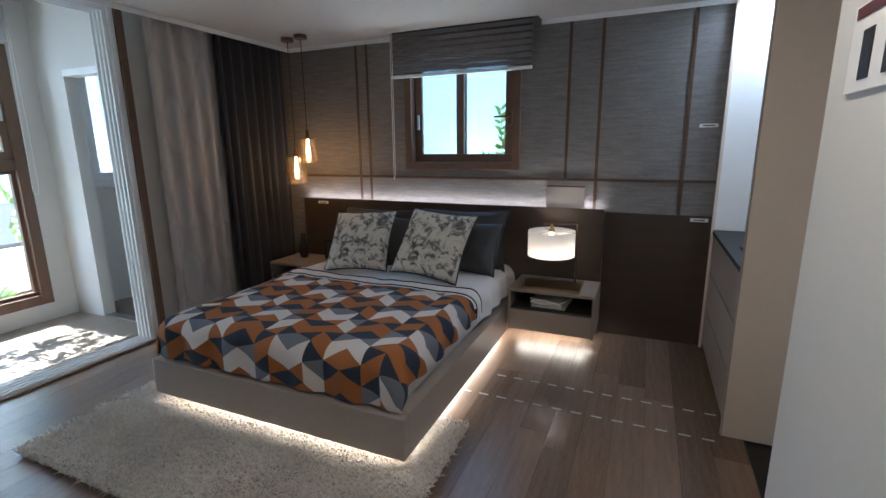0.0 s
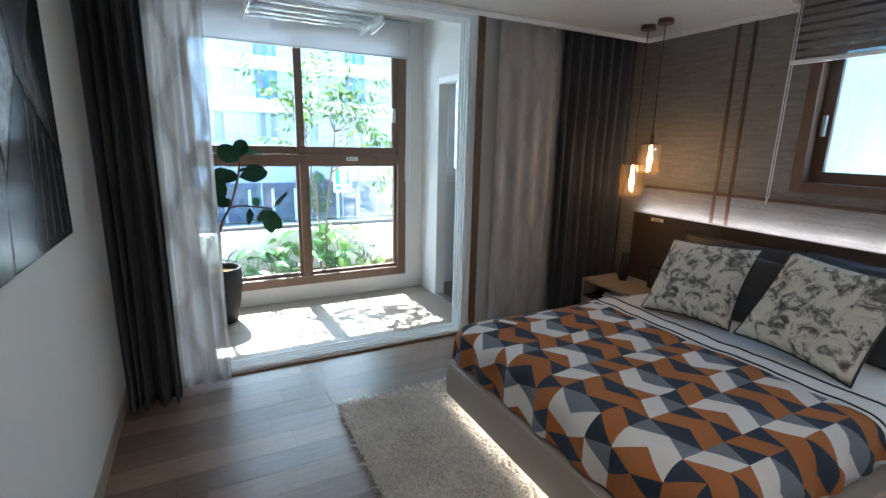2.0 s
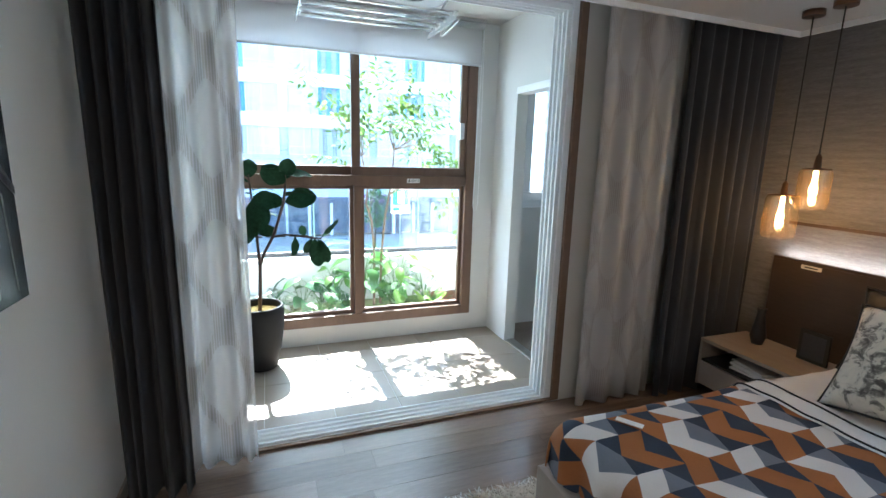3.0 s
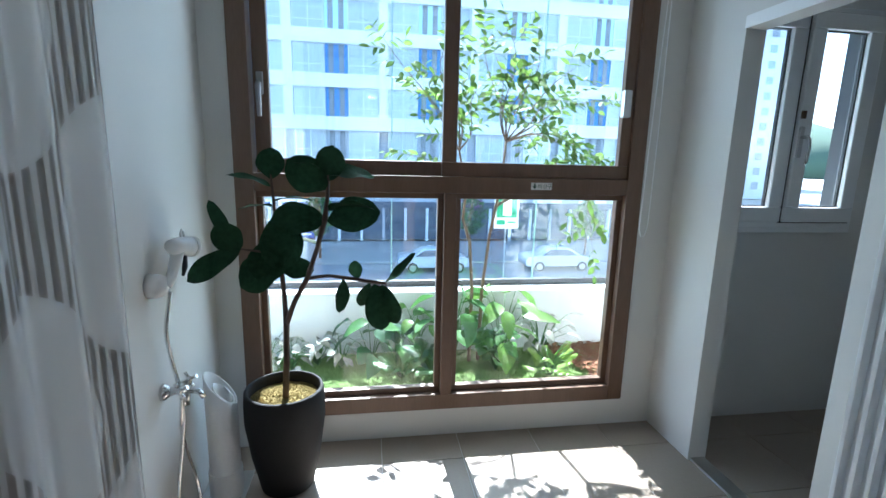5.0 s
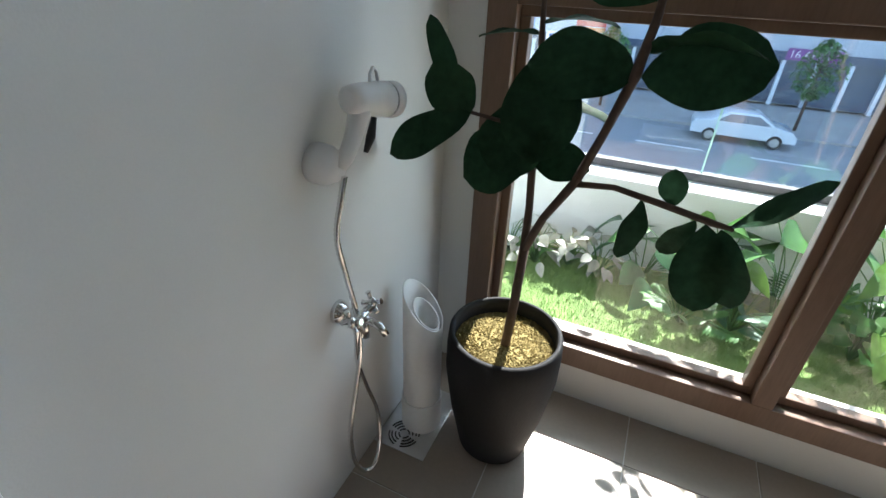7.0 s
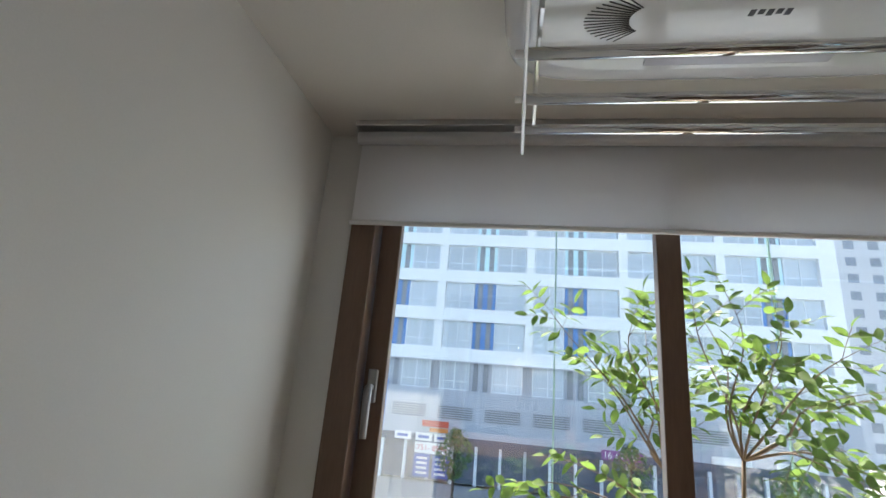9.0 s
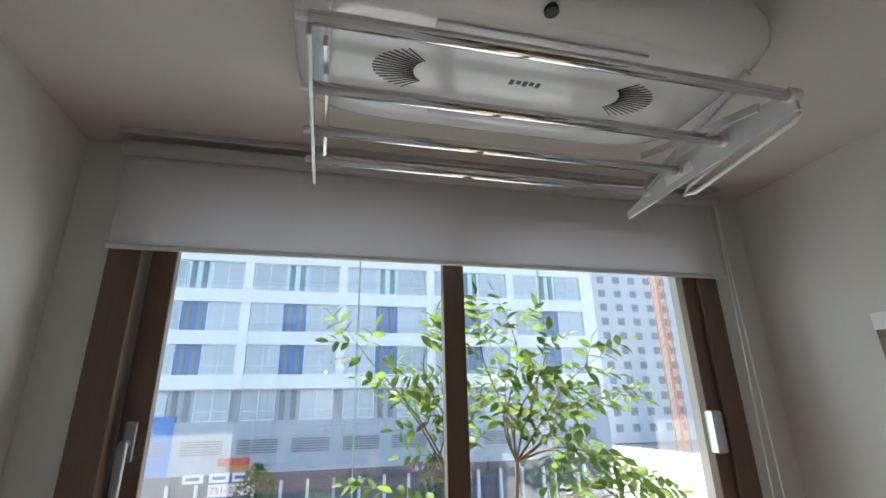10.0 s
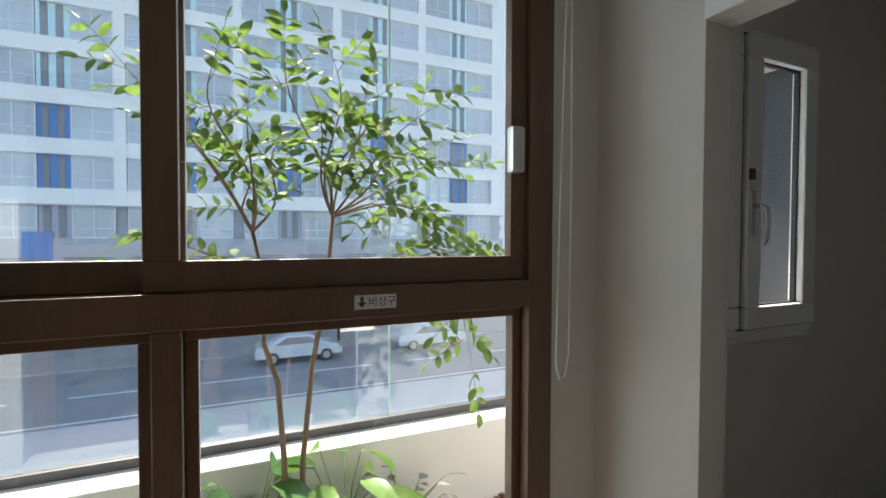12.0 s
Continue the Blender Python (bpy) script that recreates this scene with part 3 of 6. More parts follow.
def duvet():
    """A cover printed in sheared columns: cream and rust chevrons, navy and grey split blocks between them."""
    bm = bmesh.new()
    step, n_s, n_t, wide = 0.0345, 51, 46, 3
    grid = {}
    off = n_s / 2
    shift = (0, 0, 3, 6, 6, 3, 9, 9, 0, 6, 6, 9, 3, 3, 0, 9, 9, 6)

    def zig(i):
        k = i % (2 * wide)
        return (k if k < wide else 2 * wide - k) * 0.72 * step

    def vert(i, j):
        if (i, j) not in grid:
            grid[i, j] = bm.verts.new(((i - off) * step, max(0.0, min(1.19, j * step + zig(i) - 0.12)), 0))
        return grid[i, j]
    for i in range(n_s):
        col = i // wide
        for j in range(n_t):
            q = (j + shift[col % len(shift)]) % 12
            li = i % wide if col % 2 else wide - 1 - i % wide
            quad = [vert(i, j), vert(i + 1, j), vert(i + 1, j + 1), vert(i, j + 1)]
            if len({tuple(v.co[:2]) for v in quad}) < 4:
                continue
            if q < 3:
                fs = [(quad, 0)]
            elif q < 6 or q > 8:
                lq, lo, hi = (q - 3, 2, 3) if q < 6 else (q - 9, 1, 2)
                if li < lq:
                    fs = [(quad, lo)]
                elif li > lq:
                    fs = [(quad, hi)]
                elif col % 2:
                    fs = [((quad[0], quad[2], quad[3]), lo), ((quad[0], quad[1], quad[2]), hi)]
                else:
                    fs = [((quad[1], quad[2], quad[3]), lo), ((quad[0], quad[1], quad[3]), hi)]
            else:
                fs = [(quad, 1)]
            for vs, mi in fs:
                f = bm.faces.new(vs)
                f.material_index, f.smooth = mi, True
    bmesh.ops.subdivide_edges(bm, edges=bm.edges[:], cuts=1, use_grid_fill=True)
    for v in bm.verts:
        v.co = cloth_point(v.co.x, v.co.y, 0.012)
    for f in bm.faces:
        f.smooth = True
    return bm


def cloth_strip(s0, s1, t0, t1, ns, ntt, lift):
    bm = bmesh.new()
    g = [[bm.verts.new(cloth_point(s0 + (s1 - s0) * i / ns, t0 + (t1 - t0) * j / ntt, lift)) for j in range(ntt + 1)] for i in range(ns + 1)]
    for i in range(ns):
        for j in range(ntt):
            f = bm.faces.new((g[i][j], g[i + 1][j], g[i + 1][j + 1], g[i][j + 1]))
            f.smooth = True
    return bm


dv = thing("duvet", "geometric rust, navy, grey and cream patterned duvet on the bed", "duvet", (-1.495, 1.9, 0.5))
part("cover", duvet(), (COL_W, COL_O, COL_N, COL_G), dv)
part("fold_over", cloth_strip(-0.90, 0.90, 1.16, 1.34, 60, 8, 0.018), WHITEC, dv, "white fold-over band")
for t in (1.185, 1.30):
    bm = bmesh.new()
    add_tube(bm, [cloth_point(-0.88 + 1.76 * i / 60, t, 0.021) for i in range(61)], 0.0045, 6)
    part("piping", bm, PIPING, dv, "thin black piping")
sh = thing("bed_sheet", "white cotton sheet smoothed over the mattress", "bed sheet", (-1.495, 3.0, 0.5))
part("sheet", cloth_strip(-0.92, 0.92, 1.30, 2.08, 60, 20, 0.004), WHITEC, sh)


def cushion_mesh(w, h, t, mat, seed, wr=0.01):
    bm = bmesh.new()
    n = 18
    for side in (1, -1):
        g = []
        for i in range(n + 1):
            row = []
            for j in range(n + 1):
                u, v = 2 * i / n - 1, 2 * j / n - 1
                pinch = 1 - 0.09 * (1 - abs(u) ** 2) * abs(v) ** 3 - 0.0
                pinch2 = 1 - 0.09 * (1 - abs(v) ** 2) * abs(u) ** 3
                th = t * (max(0, (1 - u ** 4) * (1 - v ** 4))) ** 0.45
                th += wr * noise.noise(Vector((u * 2.5 + seed, v * 2.5, side))) * (1 - max(abs(u), abs(v)) ** 6)
                row.append(bm.verts.new((u * w / 2 * pinch2, side * th, v * h / 2 * pinch)))
            g.append(row)
        for i in range(n):
            for j in range(n):
                f = bm.faces.new((g[i][j], g[i + 1][j], g[i + 1][j + 1], g[i][j + 1]))
                f.smooth = True
    bmesh.ops.remove_doubles(bm, verts=bm.verts, dist=0.0005)
    return bm


def marbled(name):
    m, nt, b = nodes_of(name)
    tc = nt.nodes.new("ShaderNodeTexCoord")
    n1 = nt.nodes.new("ShaderNodeTexNoise")
    n1.inputs["Scale"].default_value, n1.inputs["Detail"].default_value, n1.inputs["Distortion"].default_value = 15, 8, 0.9
    n1.inputs["Roughness"].default_value = 0.68
    nt.links.new(tc.outputs["Object"], n1.inputs["Vector"])
    r = nt.nodes.new("ShaderNodeValToRGB")
    e = r.color_ramp.elements
    e[0].position, e[0].color = 0.38, (0.07, 0.064, 0.058, 1)
    e[1].position, e[1].color = 0.60, (0.62, 0.57, 0.49, 1)
    k = r.color_ramp.elements.new(0.455)
    k.color = (0.22, 0.205, 0.185, 1)
    k = r.color_ramp.elements.new(0.505)
    k.color = (0.55, 0.51, 0.44, 1)
    nt.links.new(n1.outputs["Fac"], r.inputs["Fac"])
    nt.links.new(r.outputs["Color"], b.inputs["Base Color"])
    b.inputs["Roughness"].default_value = 0.75
    n2 = nt.nodes.new("ShaderNodeTexNoise")
    n2.inputs["Scale"].default_value = 260
    bp = nt.nodes.new("ShaderNodeBump")
    bp.inputs["Strength"].default_value, bp.inputs["Distance"].default_value = 0.2, 0.005
    nt.links.new(tc.outputs["Object"], n2.inputs["Vector"])
    nt.links.new(n2.outputs["Fac"], bp.inputs["Height"])
    nt.links.new(bp.outputs["Normal"], b.inputs["Normal"])
    return m


MARBLE = marbled("marbled_grey_print")
DARKP = surf("dark_satin", (0.020, 0.020, 0.024), 0.5, 0.2, 6, 90, 0.2)
GREYP = surf("grey_blue_satin", (0.05, 0.054, 0.062), 0.5, 0.2, 6, 90, 0.2)


def cushion(name, label, at, w, h, t, mat, rx, ry, rz, seed, welt):
    o = tagged(new(name), label, "cushion", "cushions on the bed")
    o.matrix_basis = pose(*at, rx, ry, rz)
    c = new("cover", mesh_of("cover", cushion_mesh(w, h, t, mat, seed), mat))
    c.parent = o
    bm = bmesh.new()
    pts = []
    for k in range(81):
        a = k / 80 * 4
        e, f = int(a) % 4, a - int(a)
        u, v = ((-1 + 2 * f, -1), (1, -1 + 2 * f), (1 - 2 * f, 1), (-1, 1 - 2 * f))[e]
        pts.append((u * w / 2 * (1 - 0.09 * (1 - v * v) * abs(u) ** 3), 0, v * h / 2 * (1 - 0.09 * (1 - u * u) * abs(v) ** 3)))
    add_tube(bm, pts, 0.006, 6, caps=False)
    p = new("piping", mesh_of("piping", bm, welt))
    p.parent = o
    return o


cushion("cushion", "grey and cream marbled print cushion leaning on dark pillows", (-1.765, 2.80, 0.735), 0.50, 0.50, 0.075, MARBLE, -38, -3, 8, 1, DARKP)
cushion("cushion", "large grey and cream marbled print cushion leaning on pillows", (-1.165, 2.80, 0.75), 0.52, 0.52, 0.08, MARBLE, -36, 4, -4, 5, DARKP)
cushion("pillow", "dark charcoal satin pillow against the headboard", (-1.86, 3.22, 0.71), 0.72, 0.44, 0.08, DARKP, -16, 0, 0, 9, DARKP)
cushion("pillow", "dark charcoal satin pillow against the headboard", (-1.12, 3.22, 0.72), 0.74, 0.46, 0.08, DARKP, -16, 0, 0, 13, DARKP)
cushion("pillow", "slate grey satin cushion behind a printed cushion", (-1.52, 3.05, 0.69), 0.44, 0.42, 0.07, GREYP, -26, 0, 5, 17, DARKP)
cushion("pillow", "slate grey satin cushion behind a printed cushion", (-0.98, 3.06, 0.69), 0.44, 0.40, 0.07, GREYP, -26, 0, -6, 21, DARKP)
tg = thing("tag", "small white printed label on the duvet", "label", (-2.1, 1.72, 0.53), rz=35)
tgm = part("card", boxes(((-0.05, -0.015, 0), (0.05, 0.015, 0.003))), WHITEPL)
tgm.parent = tg

# ---------------------------------------------------------------- nightstands
PAPER = surf("paper", (0.75, 0.73, 0.70), 0.8, 0.05, 10, 90, 0.1)


def nightstand(at, group):
    n = thing("nightstand", "floating pale nightstand with open shelf and drawer", "nightstand", (0, 0, 0), group)
    W, D = 0.60, 0.40
    for nm, a, b, m, l in (("top", (0, 0, 0.400), (W, D, 0.420), NSTAND, ""), ("side", (0, 0, 0.11), (0.018, D, 0.400), NSTAND, ""), ("side", (W - 0.018, 0, 0.11), (W, D, 0.400), NSTAND, ""),
                           ("shelf", (0.018, 0.008, 0.27), (W - 0.018, D, 0.285), BLACK, "black shelf board"), ("back", (0.018, D - 0.02, 0.285), (W - 0.018, D, 0.400), BLACK, "black back board"),
                           ("drawer_front", (0.019, 0.0, 0.12), (W - 0.019, 0.02, 0.268), BEIGE, "beige drawer front"), ("bottom", (0.018, 0.02, 0.11), (W - 0.018, D, 0.122), NSTAND, "")):
        o = part(nm, boxes((a, b), bevel=0.002), m, None, l)
        o.parent = n
    n.matrix_basis = pose(*at)
    return n


ns1 = nightstand((-0.682, 3.022, 0), "nightstands")
ns2 = copy_thing(ns1, pose(-2.90, 3.022, 0))
area("nightstand_light", pose(-0.40, 3.2, 0.105), 0.5, 0.1, 0.24, (1.0, 0.84, 0.64))
lp = bmesh.new()
add_box(lp, (-0.66, 3.30, 0.100), (-0.11, 3.315, 0.11))
o = part("light_strip", lp, LED, None, "warm white light strip")
o.parent, o.matrix_parent_inverse = ns1, ns1.matrix_basis.inverted()


def magazines(at, rz):
    k = thing("magazines", "small stack of white magazines on a nightstand shelf", "magazines", (0, 0, 0), "magazines")
    for i in range(4):
        bm = boxes(((-0.10, -0.12, i * 0.013), (0.10, 0.12, i * 0.013 + 0.012)), bevel=0.002)
        p = part("magazine", bm, PAPER)
        p.parent = k
        p.matrix_basis = pose((i % 2) * 0.008, 0, 0, 0, 0, (7, -4, 3, -9)[i])
    k.matrix_basis = pose(*at, 0, 0, rz)


magazines((-0.40, 3.17, 0.285), 80)
magazines((-2.60, 3.17, 0.285), 84)

# table lamp
SHADE = surf("white_lampshade", (0.85, 0.82, 0.80), 0.8, 0.03, 8, 300, 0.15, trans=0.55)
lampt = thing("table_lamp", "lit table lamp with white drum shade and brass base", "lamp", (-0.40, 3.2, 0.42))
box_part("base", (-0.60, 3.06, 0.4205), (-0.19, 3.30, 0.437), BRASS, lampt, "brushed brass base plate", 0.003)
bm = bmesh.new()
add_tube(bm, [(-0.25, 3.27, 0.437), (-0.25, 3.27, 0.86), (-0.255, 3.268, 0.872), (-0.27, 3.262, 0.876), (-0.47, 3.18, 0.876)], 0.007, 8)
part("arm", bm, BRONZE, lampt, "thin bronze arm")
bm = bmesh.new()
add_lathe(bm, [(0.018, 0.815), (0.022, 0.83), (0.012, 0.845), (0.016, 0.855), (0.006, 0.876)], (-0.42, 3.2, 0), 16)
part("finial", bm, BRASS, lampt, "brass finial")
bm = bmesh.new()
add_lathe(bm, [(0.163, 0.645), (0.165, 0.645), (0.165, 0.825), (0.163, 0.825), (0.163, 0.645)], (-0.42, 3.2, 0), 48)
part("shade", bm, SHADE, lampt)
bm = bmesh.new()
for a in (0, 2.09, 4.19):
    add_tube(bm, [(-0.42, 3.2, 0.822), (-0.42 + 0.163 * math.cos(a), 3.2 + 0.163 * math.sin(a), 0.818)], 0.002, 5)
part("spider", bm, BRASS, lampt)
bm = bmesh.new()
add_lathe(bm, [(0.0, 0.69), (0.025, 0.70), (0.03, 0.725), (0.018, 0.765), (0.014, 0.815)], (-0.42, 3.2, 0), 16)
part("light_bulb", bm, glow("warm_bulb", (1.0, 0.82, 0.6), 1.8), lampt)
bulb("table_lamp_light", (-0.42, 3.2, 0.665), 1.1, (1.0, 0.80, 0.58), 0.03)

# pendants
AMBER = glass("ribbed_amber_glass", (1.0, 0.95, 0.86), 0.10, 0.14)
ant = AMBER.node_tree
amb = ant.nodes.new("ShaderNodeBsdfTranslucent")
amb.inputs["Color"].default_value = (0.95, 0.62, 0.26, 1)
amx = ant.nodes.new("ShaderNodeMixShader")
amx.inputs["Fac"].default_value = 0.03
ant.links.new(ant.nodes["Mix Shader"].outputs[0], amx.inputs[1])
ant.links.new(amb.outputs[0], amx.inputs[2])
ant.links.new(amx.outputs[0], ant.nodes["Material Output"].inputs["Surface"])
FIL = glow("pendant_filament", (1.0, 0.55, 0.18), 2.8)


def pendant(x, y, z0, z1, r):
    p = thing("pendant_lamp", "lit pendant lamp with ribbed amber glass shade", "pendant lamp", (x, y, CEIL_Z), "pendant lamps")
    bm = bmesh.new()
    add_lathe(bm, [(0.05, CEIL_Z - 0.03), (0.05, CEIL_Z)], (x, y, 0), 24)
    part("ceiling_rose", bm, BRONZE, p, "bronze ceiling cap")
    bm = bmesh.new()
    add_tube(bm, [(x, y, z1 + 0.06), (x, y, CEIL_Z - 0.03)], 0.0035, 6)
    part("cord", bm, BLACK, p, "black cord")
    bm = bmesh.new()
    add_lathe(bm, [(r * 0.95, z1 - 0.006), (r * 0.95, z1), (0.018, z1 + 0.004), (0.014, z1 + 0.06), (0.005, z1 + 0.075)], (x, y, 0), 24)
    part("cap", bm, BRONZE, p, "bronze cap")
    bm = bmesh.new()
    add_lathe(bm, [(r * 0.9, z0), (r, z0 + 0.03), (r, z1 - 0.03), (r * 0.9, z1 - 0.006)], (x, y, 0), 56, wob=0.05)
    for f in [f for f in bm.faces if len(f.verts) > 4]:
        bm.faces.remove(f)
    g = part("glass_shade", bm, AMBER, p, "ribbed amber glass")
    g.visible_shadow = False
    bm = bmesh.new()
    zm = (z0 + z1) / 2
    add_lathe(bm, [(0.0, zm - 0.035), (0.016, zm - 0.028), (0.02, zm), (0.012, zm + 0.03), (0.010, z1 - 0.01)], (x, y, 0), 16)
    part("light_bulb", bm, FIL, p)
    bulb("pendant_light", (x, y, zm - 0.05), 0.20, (1.0, 0.50, 0.16), 0.02)


pendant(-2.615, 3.14, 1.113, 1.355, 0.078)
pendant(-2.445, 3.10, 1.294, 1.50, 0.068)

# dark vases and a photo frame on the far nightstand
vz = thing("vase", "dark glazed vase on the nightstand", "vase", (-2.72, 3.28, 0.42))
bm = bmesh.new()
add_lathe(bm, [(0.03, 0.42), (0.045, 0.47), (0.03, 0.56), (0.022, 0.62), (0.028, 0.65)], (-2.72, 3.28, 0), 20)
part("body", bm, DARKP, vz)
pf = thing("photo_frame", "small black photo frame on the nightstand", "photo frame", (-2.42, 3.3, 0.42), rz=0)
bm = bmesh.new()
add_box(bm, (-2.50, 3.30, 0.42), (-2.34, 3.315, 0.60), 0, 0.003)
part("frame", bm, BLACK, pf)
box_part("picture", (-2.48, 3.298, 0.44), (-2.36, 3.300, 0.58), GREYP, pf, "dark print", 0)

# ---------------------------------------------------------------- rug
RUG = surf("cream_shag", (0.70, 0.64, 0.57), 0.95, 0.38, 3, 60, 0.1, sheen=0.3)
rg = thing("rug", "cream shaggy rug partly under the bed", "rug", (-1.5, 1.4, 0))
RX0, RX1, RY0, RY1 = -2.47, -0.575, 0.885, 1.88
box_part("backing", (RX0, RY0, 0.0), (RX1, RY1, 0.012), RUG, rg)
rr = random.Random(7)
vs, fs = [], []
for _ in range(42000):
    x, y = rr.uniform(RX0 - 0.012, RX1 + 0.012), rr.uniform(RY0 - 0.012, RY1)
    if y > 1.62 and RX0 + 0.3 < x < RX1 - 0.25:
        continue
    a, ln, w = rr.uniform(0, math.tau), rr.uniform(0.028, 0.062), rr.uniform(0.0020, 0.0042)
    dx, dy = math.cos(a), math.sin(a)
    lean = rr.uniform(0.3, 1.1) * ln
    h = ln * 0.75
    p0, p1, p2 = (x, y, 0.01), (x + dx * lean * 0.4, y + dy * lean * 0.4, 0.012 + h * 0.7), (x + dx * lean, y + dy * lean, 0.012 + h * rr.uniform(0.5, 1.0))
    k = len(vs)
    vs += [(p0[0] - dy * w, p0[1] + dx * w, p0[2]), (p0[0] + dy * w, p0[1] - dx * w, p0[2]), (p1[0] - dy * w, p1[1] + dx * w, p1[2]), (p1[0] + dy * w, p1[1] - dx * w, p1[2]), p2]
    fs += [(k, k + 1, k + 3, k + 2), (k + 2, k + 3, k + 4)]
me = bpy.data.meshes.new("shag")
me.from_pydata(vs, [], fs)
me.materials.append(RUG)
pile = tagged(new("shag", me), kind="stuff")
pile.parent, pile.matrix_parent_inverse = rg, rg.matrix_basis.inverted()

# ---------------------------------------------------------------- curtains
SHEERN = cloth_sheer("grey_voile", (0.66, 0.63, 0.61), 0.10, 0.80)


def curtain(name, label, x, y0, y1, folds, amp, mat, z0=0.02, z1=2.45, seed=0, taper=0.0, slack=2.1, group=""):
    r = random.Random(seed)
    n, m = folds * 12, 14
    bm = bmesh.new()
    uvl = bm.loops.layers.uv.new("UVMap")
    ph = [r.uniform(-0.5, 0.5) for _ in range(folds + 2)]
    g = []
    for i in range(n + 1):
        f = i / n
        k = f * folds
        a = amp * (0.75 + 0.5 * abs(ph[int(k)]))
        row = []
        for j in range(m + 1):
            h = j / m
            low = 1 - h
            wy = 0.02 * low * math.sin(k * 1.7 + seed)
            xx = x + a * (0.7 + 0.5 * low) * math.sin(k * math.tau + ph[int(k)] * 0.8 * low) + 0.012 * low * noise.noise(Vector((k, h * 3, seed)))
            yy = y0 + (y1 - y0) * f + taper * low * f + wy * (1 if 0 < i < n else 0.4)
            row.append(bm.verts.new((xx, yy, z0 + (z1 - z0) * h)))
        g.append(row)
    L = abs(y1 - y0) * slack
    for i in range(n):
        for j in range(m):
            fc = bm.faces.new((g[i][j], g[i + 1][j], g[i + 1][j + 1], g[i][j + 1]))
            fc.smooth = True
            for lp_, (ii, jj) in zip(fc.loops, ((i, j), (i + 1, j), (i + 1, j + 1), (i, j + 1))):
                lp_[uvl].uv = (ii / n * L, z0 + (z1 - z0) * jj / m)
    o = part(name, bm, mat)
    so = o.modifiers.new("thickness", "SOLIDIFY")
    so.thickness = 0.0015
    return tagged(o, label, "curtain", group)


curtain("curtain", "charcoal blackout curtain gathered in folds beside the picture wall", -2.94, -0.165, 0.10, 5, 0.05, DARKC, seed=1, group="curtains")
curtain("curtain", "charcoal blackout curtain gathered in folds in the corner", -2.99, 2.74, 3.47, 7, 0.034, DARKC, seed=2, group="curtains")
curtain("sheer_curtain", "white sheer voile curtain with woven lozenge pattern", -3.085, 0.07, 0.365, 4, 0.030, SHEER, seed=3, slack=1.35, group="curtains")
curtain("sheer_curtain", "grey sheer voile curtain with faint lozenge pattern", -3.03, 2.20, 2.76, 4, 0.024, SHEERN, seed=4, slack=1.5, group="curtains")

# ---------------------------------------------------------------- picture on the wall
pic = thing("wall_picture", "large black and white abstract print with a glossy face", "picture", (-1.6, -0.18, 1.1))
PX0, PX1, PZ0, PZ1 = -2.385, -1.20, 1.105, 2.02
box_part("canvas", (PX0, SY, PZ0), (PX1, SY + 0.022, PZ1), surf("grey_print_ground", (0.11, 0.107, 0.10), 0.14, 0.6, 5, 40, 0.05, (1, 1, 0.3)), pic)
def shard(pts, mat, k):
    bm = bmesh.new()
    v = [bm.verts.new((PX0 + (PX1 - PX0) * a, SY + 0.0225 + 0.0006 * k, PZ0 + (PZ1 - PZ0) * b)) for a, b in pts]
    e = bmesh.ops.extrude_face_region(bm, geom=[bm.faces.new(v)])
    for q in [q for q in e["geom"] if isinstance(q, bmesh.types.BMVert)]:
        q.co.y += 0.0005
    part("printed_shape", bm, mat, pic)
PD = surf("print_black", (0.022, 0.020, 0.019), 0.14, 0.8, 7, 40, 0.03, (3, 1, 0.5))
PL = surf("print_pale", (0.17, 0.165, 0.15), 0.14, 0.55, 7, 50, 0.03)
PM = surf("print_grey", (0.07, 0.068, 0.064), 0.14, 0.7, 9, 60, 0.03, (4, 1, 0.5))
shard([(0.0, 0.0), (0.55, 0.0), (0.52, 0.24), (0.32, 0.60), (0.0, 0.30)], PD, 0)
shard([(0.0, 0.33), (0.06, 0.42), (0.17, 0.74), (0.04, 0.97), (0.0, 0.90)], PD, 0)
shard([(0.34, 0.61), (0.42, 0.99), (0.55, 0.99), (0.50, 0.30)], PL, 1)
shard([(0.05, 0.99), (0.19, 0.75), (0.30, 0.60), (0.38, 0.99)], PM, 1)
shard([(0.57, 0.0), (0.99, 0.0), (0.99, 0.45), (0.74, 0.72), (0.54, 0.28)], PD, 1)
shard([(0.60, 0.99), (0.75, 0.74), (0.99, 0.48), (0.99, 0.99)], PM, 1)
for k in range(5):
    shard([(0.04 + 0.08 * k, 0.03), (0.046 + 0.08 * k, 0.03), (0.06 + 0.055 * k, 0.31 + 0.05 * k), (0.054 + 0.055 * k, 0.31 + 0.05 * k)], PL, 2)
for k in range(7):
    shard([(0.56, 0.22 + 0.04 * k), (0.56, 0.225 + 0.04 * k), (0.78, 0.32 + 0.05 * k), (0.78, 0.313 + 0.05 * k)], PL, 3)
shard([(0.0, 0.30), (0.0, 0.325), (0.315, 0.625), (0.32, 0.60)], PM, 4)

